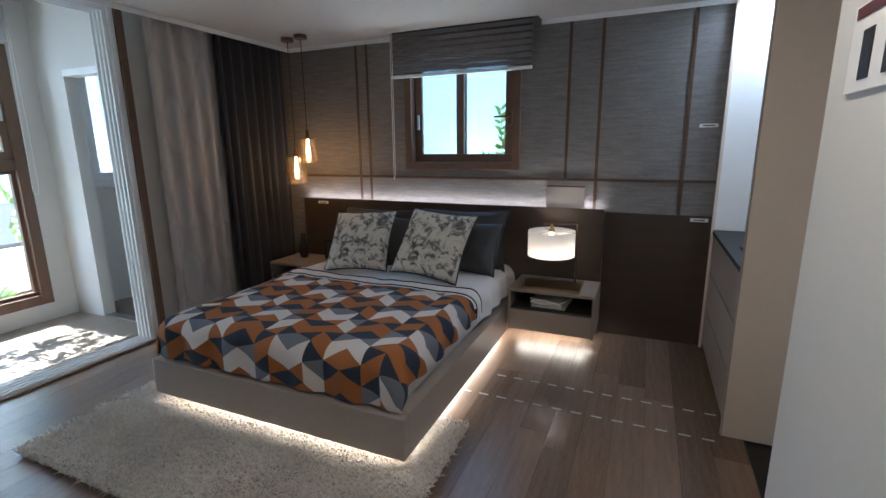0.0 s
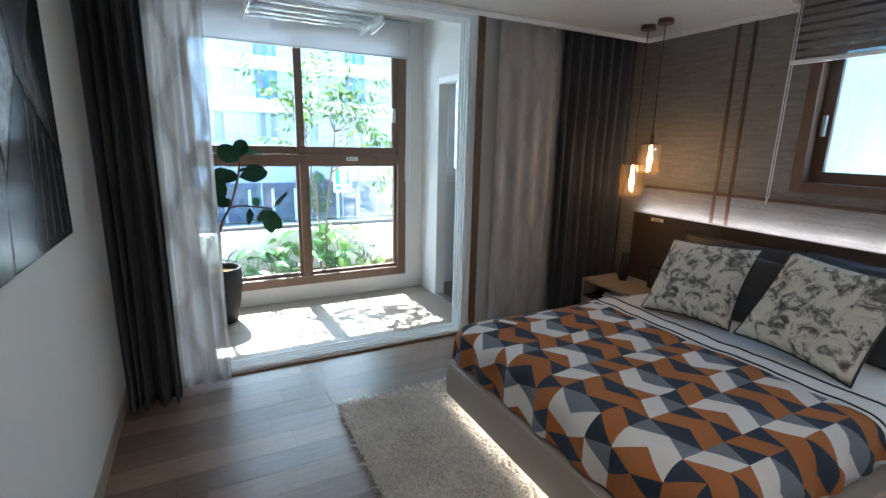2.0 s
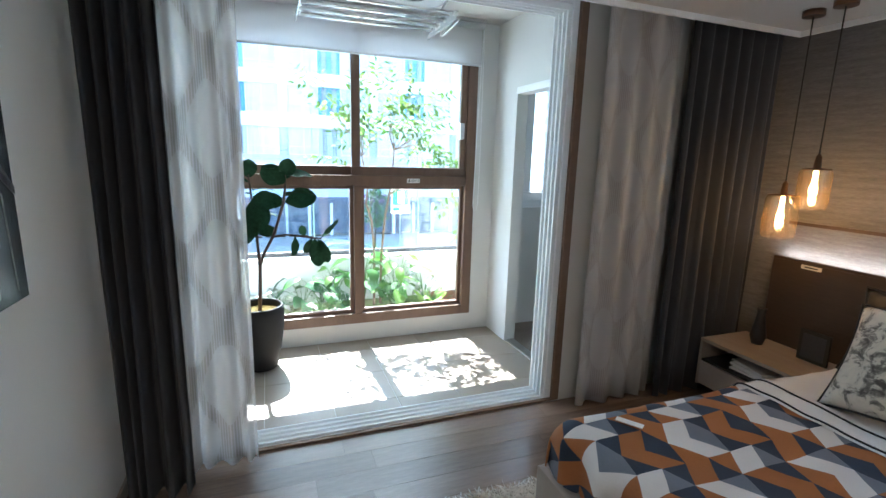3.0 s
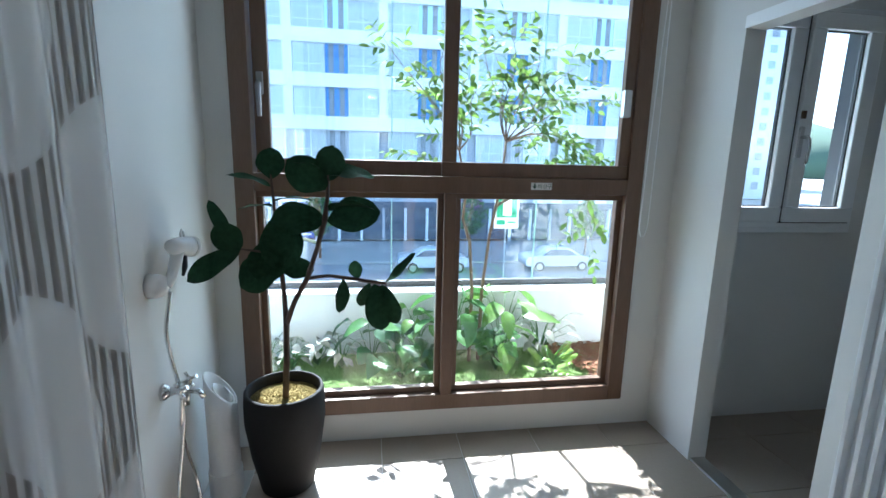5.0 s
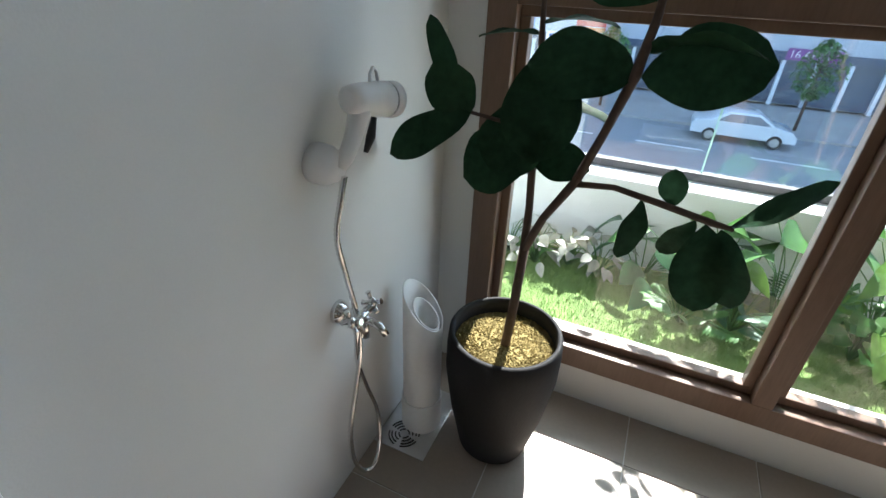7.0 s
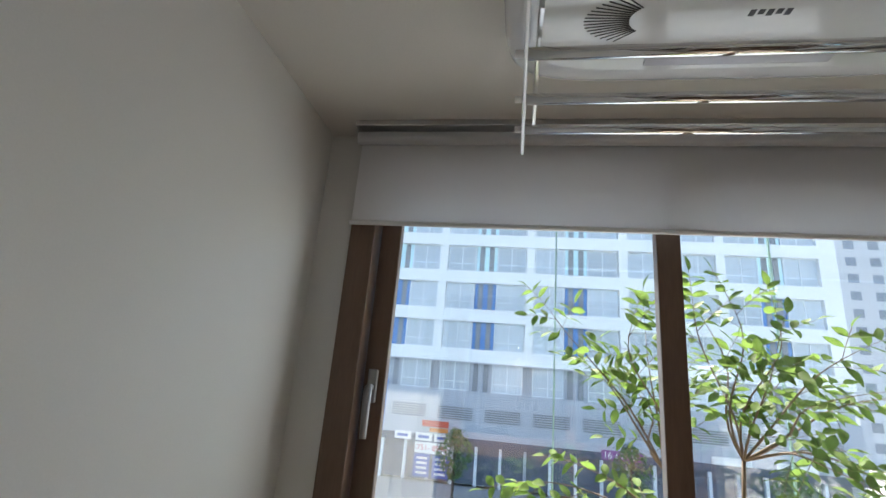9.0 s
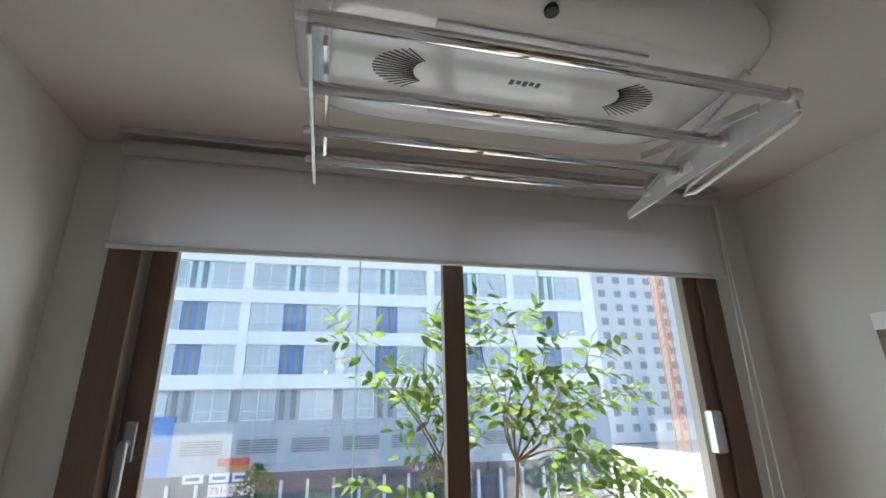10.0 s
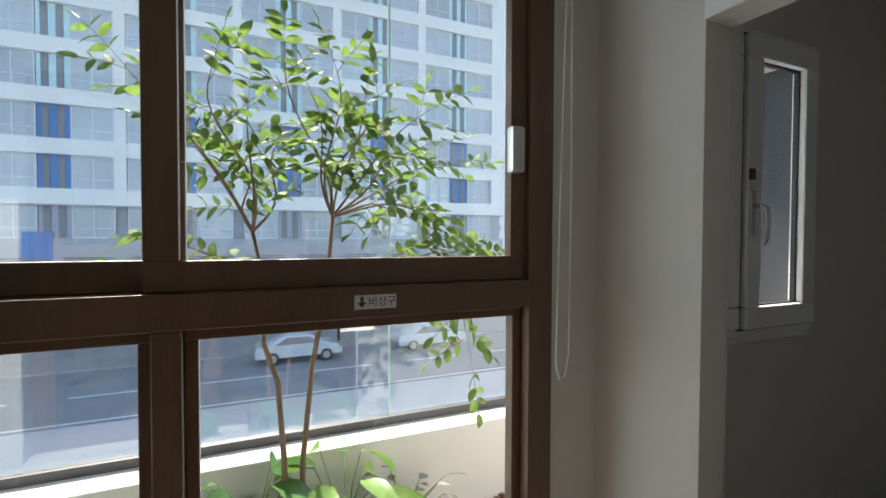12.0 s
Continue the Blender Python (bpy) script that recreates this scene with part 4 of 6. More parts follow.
# ---------------------------------------------------------------- blind over the bed
ZB = cloth_sheer("zebra_sheer", (0.40, 0.38, 0.37), 0.85)
ZD = surf("zebra_dense", (0.24, 0.225, 0.22), 0.85, 0.08, 6, 250, 0.15, trans=0.2)
bl = thing("zebra_blind", "grey striped day-and-night blind half lowered over the window", "blind", (-1.225, 3.41, 1.97))
for k in range(8):
    z = 1.985 + k * 0.045
    box_part("dense_band", (-1.80, 3.410, z + 0.017), (-0.65, 3.412, z + 0.045), ZD, bl, bevel=0)
    box_part("sheer_band", (-1.80, 3.4105, z), (-0.65, 3.4115, z + 0.017), ZB, bl, bevel=0)
box_part("bottom_bar", (-1.805, 3.40, 1.962), (-0.645, 3.422, 1.985), PVCW, bl, "white bottom bar")
box_part("head_rail", (-1.81, 3.385, 2.335), (-0.64, 3.44, 2.39), PVCW, bl, "white head rail")
bm = bmesh.new()
add_tube(bm, [(-1.80, 3.40, 2.34), (-1.802, 3.40, 1.2), (-1.80, 3.40, 1.15), (-1.788, 3.40, 1.2), (-1.785, 3.40, 2.34)], 0.003, 5)
part("cord", bm, PVCW, bl, "white pull cord")

def handle_lever(name, a, d, parent):
    bm = bmesh.new()
    add_box(bm, (a[0] - d[0], a[1] - d[1], a[2] - 0.06), (a[0] + d[0], a[1] + d[1], a[2] + 0.06), 0, 0.006)
    return part(name, bm, ALU, parent, "grey window pull")

handle_lever("handle", (-1.633, NY + 0.045, 1.62), (0.012, 0.012), nwin)
bm = bmesh.new()
add_box(bm, (-0.835, NY - 0.02, 1.58), (-0.805, NY + 0.012, 1.68), 0, 0.006)
add_box(bm, (-0.95, NY - 0.03, 1.633), (-0.82, NY - 0.016, 1.65), 0, 0.004)
part("handle", bm, BRONZE, nwin, "dark window lever")

# acrylic cards and labels
CARD = surf("clear_card", (0.40, 0.38, 0.37), 0.2, 0.04, 8, 60, 0.0)
MAROON = surf("maroon_print", (0.10, 0.03, 0.03), 0.5, 0.1, 8, 60, 0.0)
cd = thing("info_card", "clear acrylic information card on the headboard ledge", "card", (-0.38, 3.45, 0.962))
box_part("sheet", (-0.515, 3.448, 0.962), (-0.235, 3.452, 1.125), CARD, cd, bevel=0)
box_part("heading", (-0.515, 3.446, 1.115), (-0.235, 3.448, 1.127), MAROON, cd, "maroon heading bar", 0)
for nm, a in (("label", (0.47, NY - 0.004, 1.525)), ("label", (0.47, NY - 0.016, 0.895)), ("label", (-2.63, 3.421, 0.915))):
    t = thing(nm, "small white printed label stuck on the panelling", "label", a, "wall labels")
    box_part("card", a, (a[0] + 0.11, a[1] + 0.003, a[2] + 0.024), WHITEPL, t, bevel=0)
    box_part("print", (a[0] + 0.02, a[1] - 0.001, a[2] + 0.008), (a[0] + 0.09, a[1], a[2] + 0.015), GREYP, t, "unreadable grey line", 0)
po = thing("poster", "white printed notice with two dark pictures on the wall", "poster", (0.518, 0.9, 1.5))
box_part("sheet", (0.514, 0.70, 1.505), (0.52, 1.065, 1.66), WHITEPL, po, bevel=0)
box_part("heading", (0.512, 0.70, 1.635), (0.514, 1.05, 1.655), MAROON, po, "maroon heading bar", 0)
for y in (0.96, 0.86, 0.76):
    box_part("picture", (0.512, y, 1.525), (0.514, y + 0.045, 1.61), DARKP, po, "dark picture", 0)
tr = thing("tray", "dark tray lying on the dresser top", "tray", (0.75, 2.75, 0.845))
box_part("dish", (0.68, 2.62, 0.846), (0.88, 2.86, 0.862), BLACK, tr)

# dashed tape on the floor
TAPE = surf("worn_floor_tape", (0.42, 0.40, 0.38), 0.7, 0.2, 9, 80, 0.02)
tape = tagged(thing("floor_marking", "two rows of white dashed tape on the wooden floor", "floor marking", (0, 2.4, 0)), kind="structure")
for y, x0 in ((2.512, -0.60), (2.256, -0.74)):
    x = x0
    while x < 0.60:
        box_part("dash", (x, y - 0.006, 0.0005), (x + 0.055, y + 0.006, 0.0018), TAPE, tape, bevel=0)
        x += 0.105

# ---------------------------------------------------------------- balcony: roller blind
BLINDC = surf("white_roller_cloth", (0.80, 0.79, 0.80), 0.8, 0.03, 4, 300, 0.1, trans=0.5)
rb = thing("roller_blind", "white roller blind pulled a little down over the window", "blind", (-4.567, 1.145, 2.25))
box_part("cloth", (-4.569, 0.135, 2.262), (-4.567, 2.155, 2.545), BLINDC, rb, bevel=0)
bm = bmesh.new()
add_tube(bm, [(-4.552, 0.128, 2.552), (-4.552, 2.165, 2.552)], 0.022, 16)
part("roller", bm, BLINDC, rb)
bm = bmesh.new()
add_tube(bm, [(-4.568, 0.13, 2.255), (-4.568, 2.16, 2.255)], 0.008, 10)
part("hem_bar", bm, WHITEPL, rb, "white hem bar")
box_part("rail", (-4.60, 0.12, 2.580), (-4.515, 2.17, 2.60), ALU, rb, "aluminium head rail")
bm = bmesh.new()
add_tube(bm, [(-4.545, 2.165, 2.54), (-4.545, 2.172, 1.6), (-4.545, 2.168, 1.12), (-4.545, 2.155, 1.06), (-4.545, 2.135, 1.055), (-4.545, 2.122, 1.10), (-4.545, 2.135, 1.7), (-4.545, 2.16, 2.54)], 0.0028, 6)
part("chain", bm, PVCW, rb, "beaded pull chain")

# window pulls and exit sticker
bm = bmesh.new()
add_box(bm, (WX1 - 0.004, 1.995, 1.655), (WX1 + 0.035, 2.04, 1.79), 0, 0.012)
part("handle", bm, ALU, win, "grey window pull")
bm = bmesh.new()
add_box(bm, (WX1 - 0.052, 0.228, 1.70), (WX1 - 0.03, 0.258, 1.80), 0, 0.006)
add_tube(bm, [(WX1 - 0.03, 0.243, 1.745), (WX1 - 0.004, 0.243, 1.745), (WX1 + 0.004, 0.244, 1.735), (WX1 + 0.006, 0.245, 1.68), (WX1 + 0.004, 0.246, 1.60)], [0.010, 0.011, 0.013, 0.012, 0.010], 10)
part("handle", bm, surf("grey_lever", (0.30, 0.30, 0.31), 0.35, 0.05, 5, 60, 0.0, metal=0.6), win, "grey window lever")
st = thing("sticker", "white exit sticker with arrow and Korean lettering", "sticker", (XF, 1.597, 1.303))
box_part("sheet", (XF, 1.545, 1.286), (XF + 0.0015, 1.655, 1.322), WHITEPL, st, bevel=0)
DGREEN = surf("dark_green_ink", (0.01, 0.06, 0.04), 0.5, 0.05, 5, 60, 0.0)
bm = bmesh.new()
v = [bm.verts.new((XF + 0.002, y, z)) for y, z in ((1.560, 1.318), (1.568, 1.318), (1.568, 1.304), (1.576, 1.304), (1.564, 1.290), (1.552, 1.304), (1.560, 1.304))]
bm.faces.new(v)
part("arrow", bm, DGREEN, st, "green arrow")


def lettering(name, body, at, size, rot, material, parent):
    c = bpy.data.curves.new(name, "FONT")
    c.body, c.size, c.extrude = body, size, 0.0003
    c.align_y = "CENTER"
    c.materials.append(material)
    o = new(name, c)
    o.parent = parent
    o.matrix_parent_inverse = parent.matrix_basis.inverted()
    o.matrix_basis = pose(*at, *rot)
    return o


lettering("lettering", "비상구", (XF + 0.002, 1.580, 1.303), 0.027, (90, 0, 90), DGREEN, st)

# utility window handle
bm = bmesh.new()
add_tube(bm, [(WX1 + 0.10, 2.972, 1.585), (WX1 + 0.135, 2.972, 1.585), (WX1 + 0.142, 2.976, 1.575), (WX1 + 0.142, 2.985, 1.53), (WX1 + 0.136, 2.985, 1.46), (WX1 + 0.128, 2.984, 1.445)], [0.009, 0.009, 0.010, 0.009, 0.008, 0.006], 10)
uh = part("handle", bm, CHROME, uw, "chrome window lever")
box_part("handle_plate", (WX1 + 0.088, 2.960, 1.48), (WX1 + 0.100, 2.986, 1.64), ALU, uh, "grey lever plate", 0.004)
box_part("latch", (WX1 + 0.088, 2.958, 1.68), (WX1 + 0.100, 2.982, 1.72), BRONZE, uw, "dark latch", 0.003)
box_part("window_sill", (WX1 - 0.0, UY0 - 0.03, UZ0 - 0.03), (WX1 + 0.03, UY1 + 0.03, UZ0), PVCW, uw, "white sill trim")
box_part("doorway_threshold", (NOX0, BY1 + 0.01, FLOOR_B), (NOX1, BY1 + 0.09, FLOOR_B + 0.012), ALU, bpy.data.objects["wall_balcony_north"], "aluminium threshold")
dt = bpy.data.objects["wall_balcony_north"]
box_part("doorway_trim", (NOX0 - 0.0, BY1 - 0.006, NOZ), (NOX1, BY1, NOZ + 0.05), PVCW, dt, bevel=0)

# ---------------------------------------------------------------- ceiling clothes dryer
DRYW = surf("gloss_white_plastic", (0.60, 0.61, 0.62), 0.15, 0.02, 4, 60, 0.0, coat=0.4)
VIOL = surf("pale_lens", (0.50, 0.50, 0.56), 0.2, 0.03, 4, 60, 0.0)
dy = thing("ceiling_clothes_dryer", "white motorised ceiling clothes airer with steel bars", "clothes airer", (-4.0, 1.14, CEIL_B))
bm = bmesh.new()
rings = []
for z, kx, ky in ((2.600, 0.99, 0.99), (2.575, 1.0, 1.0), (2.552, 0.985, 0.992), (2.534, 0.93, 0.966), (2.521, 0.82, 0.92), (2.514, 0.66, 0.86)):
    ring_ = []
    for k in range(72):
        a = math.tau * k / 72
        c_, s_ = math.cos(a), math.sin(a)
        ring_.append(bm.verts.new((-4.0 + 0.255 * kx * math.copysign(abs(c_) ** 0.42, c_), 1.145 + 0.52 * ky * math.copysign(abs(s_) ** 0.34, s_), z)))
    rings.append(ring_)
for ra, rb_ in zip(rings, rings[1:]):
    for k in range(72):
        bm.faces.new((ra[k], ra[(k + 1) % 72], rb_[(k + 1) % 72], rb_[k])).smooth = True
bm.faces.new(rings[-1])
part("housing", bm, DRYW, dy)
for x0, x1, y0, y1 in ((-3.895, -3.862, 0.90, 1.36), (-4.150, -4.122, 0.94, 1.32)):
    bm = boxes(((x0, y0, 2.509), (x1, y1, 2.518)), bevel=0.003)
    part("lamp_lens", bm, VIOL, dy, "pale lamp lens")
bm = bmesh.new()
add_lathe(bm, [(0.014, 2.511), (0.014, 2.535)], (-3.80, 1.105, 0), 20)
part("sensor", bm, RUBBER, dy, "black sensor window")
for cy, sgn in ((0.865, -1), (1.395, 1)):
    for k in range(17):
        a = radians(-64 + k * 8)
        dx_, dy_ = math.sin(a), sgn * math.cos(a)
        bm = bmesh.new()
        add_tube(bm, [(-4.01 + dx_ * 0.034, cy - sgn * 0.05 + dy_ * 0.035, 2.5135), (-4.01 + dx_ * 0.068, cy - sgn * 0.05 + dy_ * 0.125, 2.5135)], 0.0014, 4)
        part("vent_slot", bm, RUBBER, dy, "dark vent slot")
for k in range(5):
    box_part("logo_bar", (-4.012 + (0.004 if k % 2 else 0), 1.10 + k * 0.016, 2.5135), (-3.995, 1.111 + k * 0.016, 2.5145), GREYP, dy, "grey logo mark", 0)
for x in (-3.785, -3.957, -4.105, -4.232):
    bm = bmesh.new()
    add_tube(bm, [(x, 0.675, 2.395), (x, 1.60, 2.395)], 0.0125, 14)
    part("bar", bm, CHROME, dy, "polished steel bar")
    bm = bmesh.new()
    add_tube(bm, [(x, 0.655, 2.395), (x, 0.678, 2.395)], 0.008, 10)
    part("bar_end", bm, WHITEPL, dy, "white end cap")
    bm = bmesh.new()
    add_tube(bm, [(x, 1.597, 2.395), (x, 1.625, 2.395)], 0.015, 10)
    part("bar_end", bm, WHITEPL, dy, "white end cap")
box_part("end_plate", (-4.31, 0.672, 2.365), (-3.79, 0.680, 2.405), DRYW, dy)
bm = bmesh.new()
v = [bm.verts.new(p) for p in ((-3.78, 1.61, 2.36), (-3.78, 1.61, 2.41), (-4.10, 1.61, 2.43), (-4.34, 1.61, 2.375), (-4.34, 1.61, 2.355))]
e = bmesh.ops.extrude_face_region(bm, geom=[bm.faces.new(v)])
for q in [q for q in e["geom"] if isinstance(q, bmesh.types.BMVert)]:
    q.co.y += 0.008
part("end_plate", bm, DRYW, dy)
for y in (0.70, 1.585):
    for xa, xb in ((-3.84, -4.20), (-4.20, -3.84)):
        bm = bmesh.new()
        add_box(bm, (-0.19, -0.004, -0.010), (0.19, 0.004, 0.010), 0, 0.002)
        bmesh.ops.transform(bm, matrix=pose((xa + xb) / 2, y, 2.445, 0, 14 if xa > xb else -14, 0), verts=bm.verts)
        part("scissor_arm", bm, ALU, dy, "aluminium scissor arm")
bm = bmesh.new()
add_tube(bm, [(-3.80, 1.64, 2.37), (-3.82, 1.645, 2.36), (-4.1, 1.645, 2.335), (-4.14, 1.645, 2.345), (-4.12, 1.645, 2.36), (-3.84, 1.64, 2.395)], 0.006, 8)
part("pull_handle", bm, WHITEPL, dy)
lb = box_part("label", (-4.16, 1.6085, 2.375), (-4.06, 1.6098, 2.405), WHITEPL, dy, "small white rating label", 0)

# ---------------------------------------------------------------- shower, tap, pipe, drain
shw = thing("hand_shower", "white hand shower on a wall holder with steel hose", "shower", (-4.100, 0.0, 0.988))
bm = bmesh.new()
add_lathe(bm, [(0.0, 0.06), (0.03, 0.055), (0.042, 0.03), (0.042, 0.0)], (0, 0, 0), 20)
bmesh.ops.transform(bm, matrix=pose(-4.085, 0.0, 0.988, -90, 0, 0), verts=bm.verts)
part("wall_holder", bm, WHITEPL, shw)
bm = bmesh.new()
add_tube(bm, [(-4.092, 0.055, 0.985), (-4.105, 0.062, 1.005), (-4.122, 0.068, 1.035), (-4.140, 0.072, 1.075), (-4.150, 0.074, 1.105)], [0.013, 0.017, 0.018, 0.021, 0.026], 14)
add_tube(bm, [(-4.108, 0.072, 1.118), (-4.114, 0.072, 1.118), (-4.140, 0.073, 1.114), (-4.200, 0.076, 1.103), (-4.232, 0.078, 1.097)], [0.016, 0.026, 0.030, 0.035, 0.037], 20)
hd = part("head", bm, WHITEPL, shw)
bm = bmesh.new()
add_tube(bm, [(-4.232, 0.078, 1.097), (-4.237, 0.0783, 1.096)], 0.0355, 20)
part("ring", bm, RUBBER, hd, "grey rubber ring")
bm = bmesh.new()
add_tube(bm, [(-4.237, 0.0783, 1.096), (-4.262, 0.080, 1.091), (-4.268, 0.0805, 1.090)], [0.0375, 0.0385, 0.034], 20)
part("spray_face", bm, WHITEPL, hd)
bm = bmesh.new()
add_tube(bm, [(-4.132, 0.092, 1.012), (-4.150, 0.094, 1.040), (-4.168, 0.092, 1.075)], [0.005, 0.010, 0.006], 8)
part("trigger", bm, RUBBER, shw, "grey rubber trigger")
bm = bmesh.new()
add_tube(bm, [(-4.185, 0.075, 1.138), (-4.186, 0.075, 1.154), (-4.197, 0.075, 1.164), (-4.209, 0.075, 1.158), (-4.213, 0.076, 1.136)], 0.004, 8)
part("hook", bm, WHITEPL, shw)
hose = [(-4.098, 0.06, 0.965), (-4.088, 0.055, 0.92), (-4.075, 0.045, 0.83), (-4.095, 0.045, 0.72), (-4.105, 0.06, 0.60), (-4.10, 0.065, 0.48), (-4.085, 0.055, 0.36), (-4.06, 0.045, 0.22), (-4.055, 0.05, 0.10), (-4.075, 0.07, 0.03), (-4.11, 0.085, 0.03), (-4.15, 0.08, 0.10), (-4.165, 0.065, 0.20), (-4.135, 0.055, 0.32), (-4.105, 0.055, 0.43), (-4.09, 0.065, 0.52), (-4.09, 0.07, 0.57)]
fine = []
for a, b_, c, d in zip([hose[0]] + hose, hose, hose[1:], hose[2:] + [hose[-1]]):
    for k in range(16):
        u = k / 16
        fine.append(tuple(0.5 * (2 * q1 + (q2 - q0) * u + (2 * q0 - 5 * q1 + 4 * q2 - q3) * u * u + (3 * q1 - q0 - 3 * q2 + q3) * u ** 3) for q0, q1, q2, q3 in zip(a, b_, c, d)))
bm = bmesh.new()
add_tube(bm, fine, [0.0078 if k % 2 else 0.0062 for k in range(len(fine))], 8)
part("hose", bm, CHROME, shw, "ribbed steel hose")
shw.location += Vector((0.108, 0, -0.006))
tap = thing("wall_tap", "chrome wall tap with two cross handles", "tap", (-4.09, 0.0, 0.63))
bm = bmesh.new()
add_tube(bm, [(-4.085, 0.0, 0.615), (-4.085, 0.012, 0.615), (-4.085, 0.03, 0.617)], [0.032, 0.030, 0.012], 20)
add_tube(bm, [(-4.085, 0.01, 0.617), (-4.085, 0.085, 0.625)], 0.014, 12)
add_tube(bm, [(-4.045, 0.075, 0.635), (-4.125, 0.075, 0.625)], 0.012, 12)
add_tube(bm, [(-4.085, 0.075, 0.625), (-4.087, 0.08, 0.59), (-4.088, 0.078, 0.562)], [0.014, 0.011, 0.011], 12)
add_tube(bm, [(-4.085, 0.08, 0.62), (-4.09, 0.12, 0.61), (-4.093, 0.135, 0.585)], [0.011, 0.010, 0.010], 10)
part("body", bm, CHROME, tap)
for x in (-4.04, -4.13):
    bm = bmesh.new()
    for k in range(4):
        a = k * math.pi / 2 + 0.4
        add_tube(bm, [(x, 0.075, 0.64), (x, 0.075 + 0.024 * math.cos(a), 0.64 + 0.024 * math.sin(a)), (x, 0.075 + 0.03 * math.cos(a), 0.64 + 0.03 * math.sin(a))], [0.005, 0.006, 0.0085], 8)
    add_lathe(bm, [(0.0, 0.655), (0.009, 0.650), (0.011, 0.63), (0.0, 0.625)], (x, 0.075, 0), 12)
    part("cross_handle", bm, CHROME, tap)
tap.location += Vector((0.085, 0, -0.033))
pp = thing("drain_pipe", "grey-white pvc drain pipes standing on the floor", "pipe", (-4.29, 0.13, FLOOR_B))
PIPEM = surf("grey_white_pvc", (0.80, 0.78, 0.76), 0.45, 0.04, 4, 60, 0.02)
def open_pipe(x, y, z0, z1, r, tilt):
    bm = bmesh.new()
    n = 36
    outer, inner = [], []
    for rad, store in ((r, outer), (r - 0.005, inner)):
        for zz in (z0, z1):
            store.append([bm.verts.new((x + rad * math.cos(k * math.tau / n), y + rad * math.sin(k * math.tau / n), zz - (tilt * math.sin(k * math.tau / n) if zz == z1 else 0))) for k in range(n)])
    for ring_a, ring_b in ((outer[0], outer[1]), (inner[1], inner[0]), (outer[1], inner[1])):
        for k in range(n):
            f = bm.faces.new((ring_a[k], ring_a[(k + 1) % n], ring_b[(k + 1) % n], ring_b[k]))
            f.smooth = True
    return bm
part("outer_pipe", open_pipe(-4.27, 0.108, FLOOR_B, 0.455, 0.063, 0.070), PIPEM, pp)
part("inner_pipe", open_pipe(-4.262, 0.122, FLOOR_B, 0.435, 0.042, 0.040), PIPEM, pp)
part("collar", open_pipe(-4.27, 0.108, FLOOR_B + 0.004, 0.075, 0.069, 0.0), PIPEM, pp)
dn = thing("floor_drain", "square stainless steel floor drain cover", "drain", (-4.22, 0.09, FLOOR_B))
box_part("plate", (-4.42, 0.005, FLOOR_B + 0.0005), (-4.12, 0.19, FLOOR_B + 0.004), ALU, dn, bevel=0.001)
for r in (0.018, 0.030, 0.042, 0.052):
    for s in range(4):
        bm = bmesh.new()
        add_tube(bm, [(-4.185 + r * math.cos(s * 1.5708 + 0.2 + k * 0.13), 0.085 + r * math.sin(s * 1.5708 + 0.2 + k * 0.13), FLOOR_B + 0.0042) for k in range(10)], 0.003, 4)
        part("slot", bm, RUBBER, dn, "dark drain slot")

# ---------------------------------------------------------------- leaves
def leaf_points(length, width, curl, n=6, round_=0.8, full=0.8):
    """Rows of left, middle and right points along a leaf that lies along x, upper side to z."""
    rows = []
    for i in range(n + 1):
        f = i / n
        w = width / 2 * (math.sin(math.pi * f ** round_) ** full if 0 < f < 1 else 0.02)
        x = length * f
        z = -curl * length * f * f
        wave = (0.09 if n > 10 else 0.03) * width * math.sin(f * 11) * (1 - 0.6 * f)
        rows.append(((x, -w, z + 0.25 * w + wave), (x, 0, z), (x, w, z + 0.25 * w - wave)))
    return rows


def add_leaf(bm, m, length, width, curl, mi=0, n=6, round_=0.8, full=0.8):
    prev = None
    for row in leaf_points(length, width, curl, n, round_, full):
        vsx = [bm.verts.new(m @ Vector(p)) for p in row]
        if prev:
            for a in (0, 1):
                f = bm.faces.new((prev[a], prev[a + 1], vsx[a + 1], vsx[a]))
                f.smooth, f.material_index = True, mi
        prev = vsx


def foliage(name, col, var=0.35, rough=0.4, trans=0.3):
    m = surf(name, col, rough, var, 9, 50, 0.1, trans=trans)
    return m


FIG = surf("fiddle_leaf_green", (0.018, 0.045, 0.022), 0.5, 0.45, 9, 50, 0.15, spec=0.05, trans=0.10)
BARK = surf("brown_stem", (0.075, 0.045, 0.032), 0.8, 0.3, 12, 60, 0.3)
MOSS = surf("yellow_moss", (0.25, 0.20, 0.085), 0.95, 0.45, 22, 130, 0.5, spec=0.05)
POTM = surf("matt_black_pot", (0.014, 0.014, 0.015), 0.7, 0.15, 6, 120, 0.08, spec=0.25)

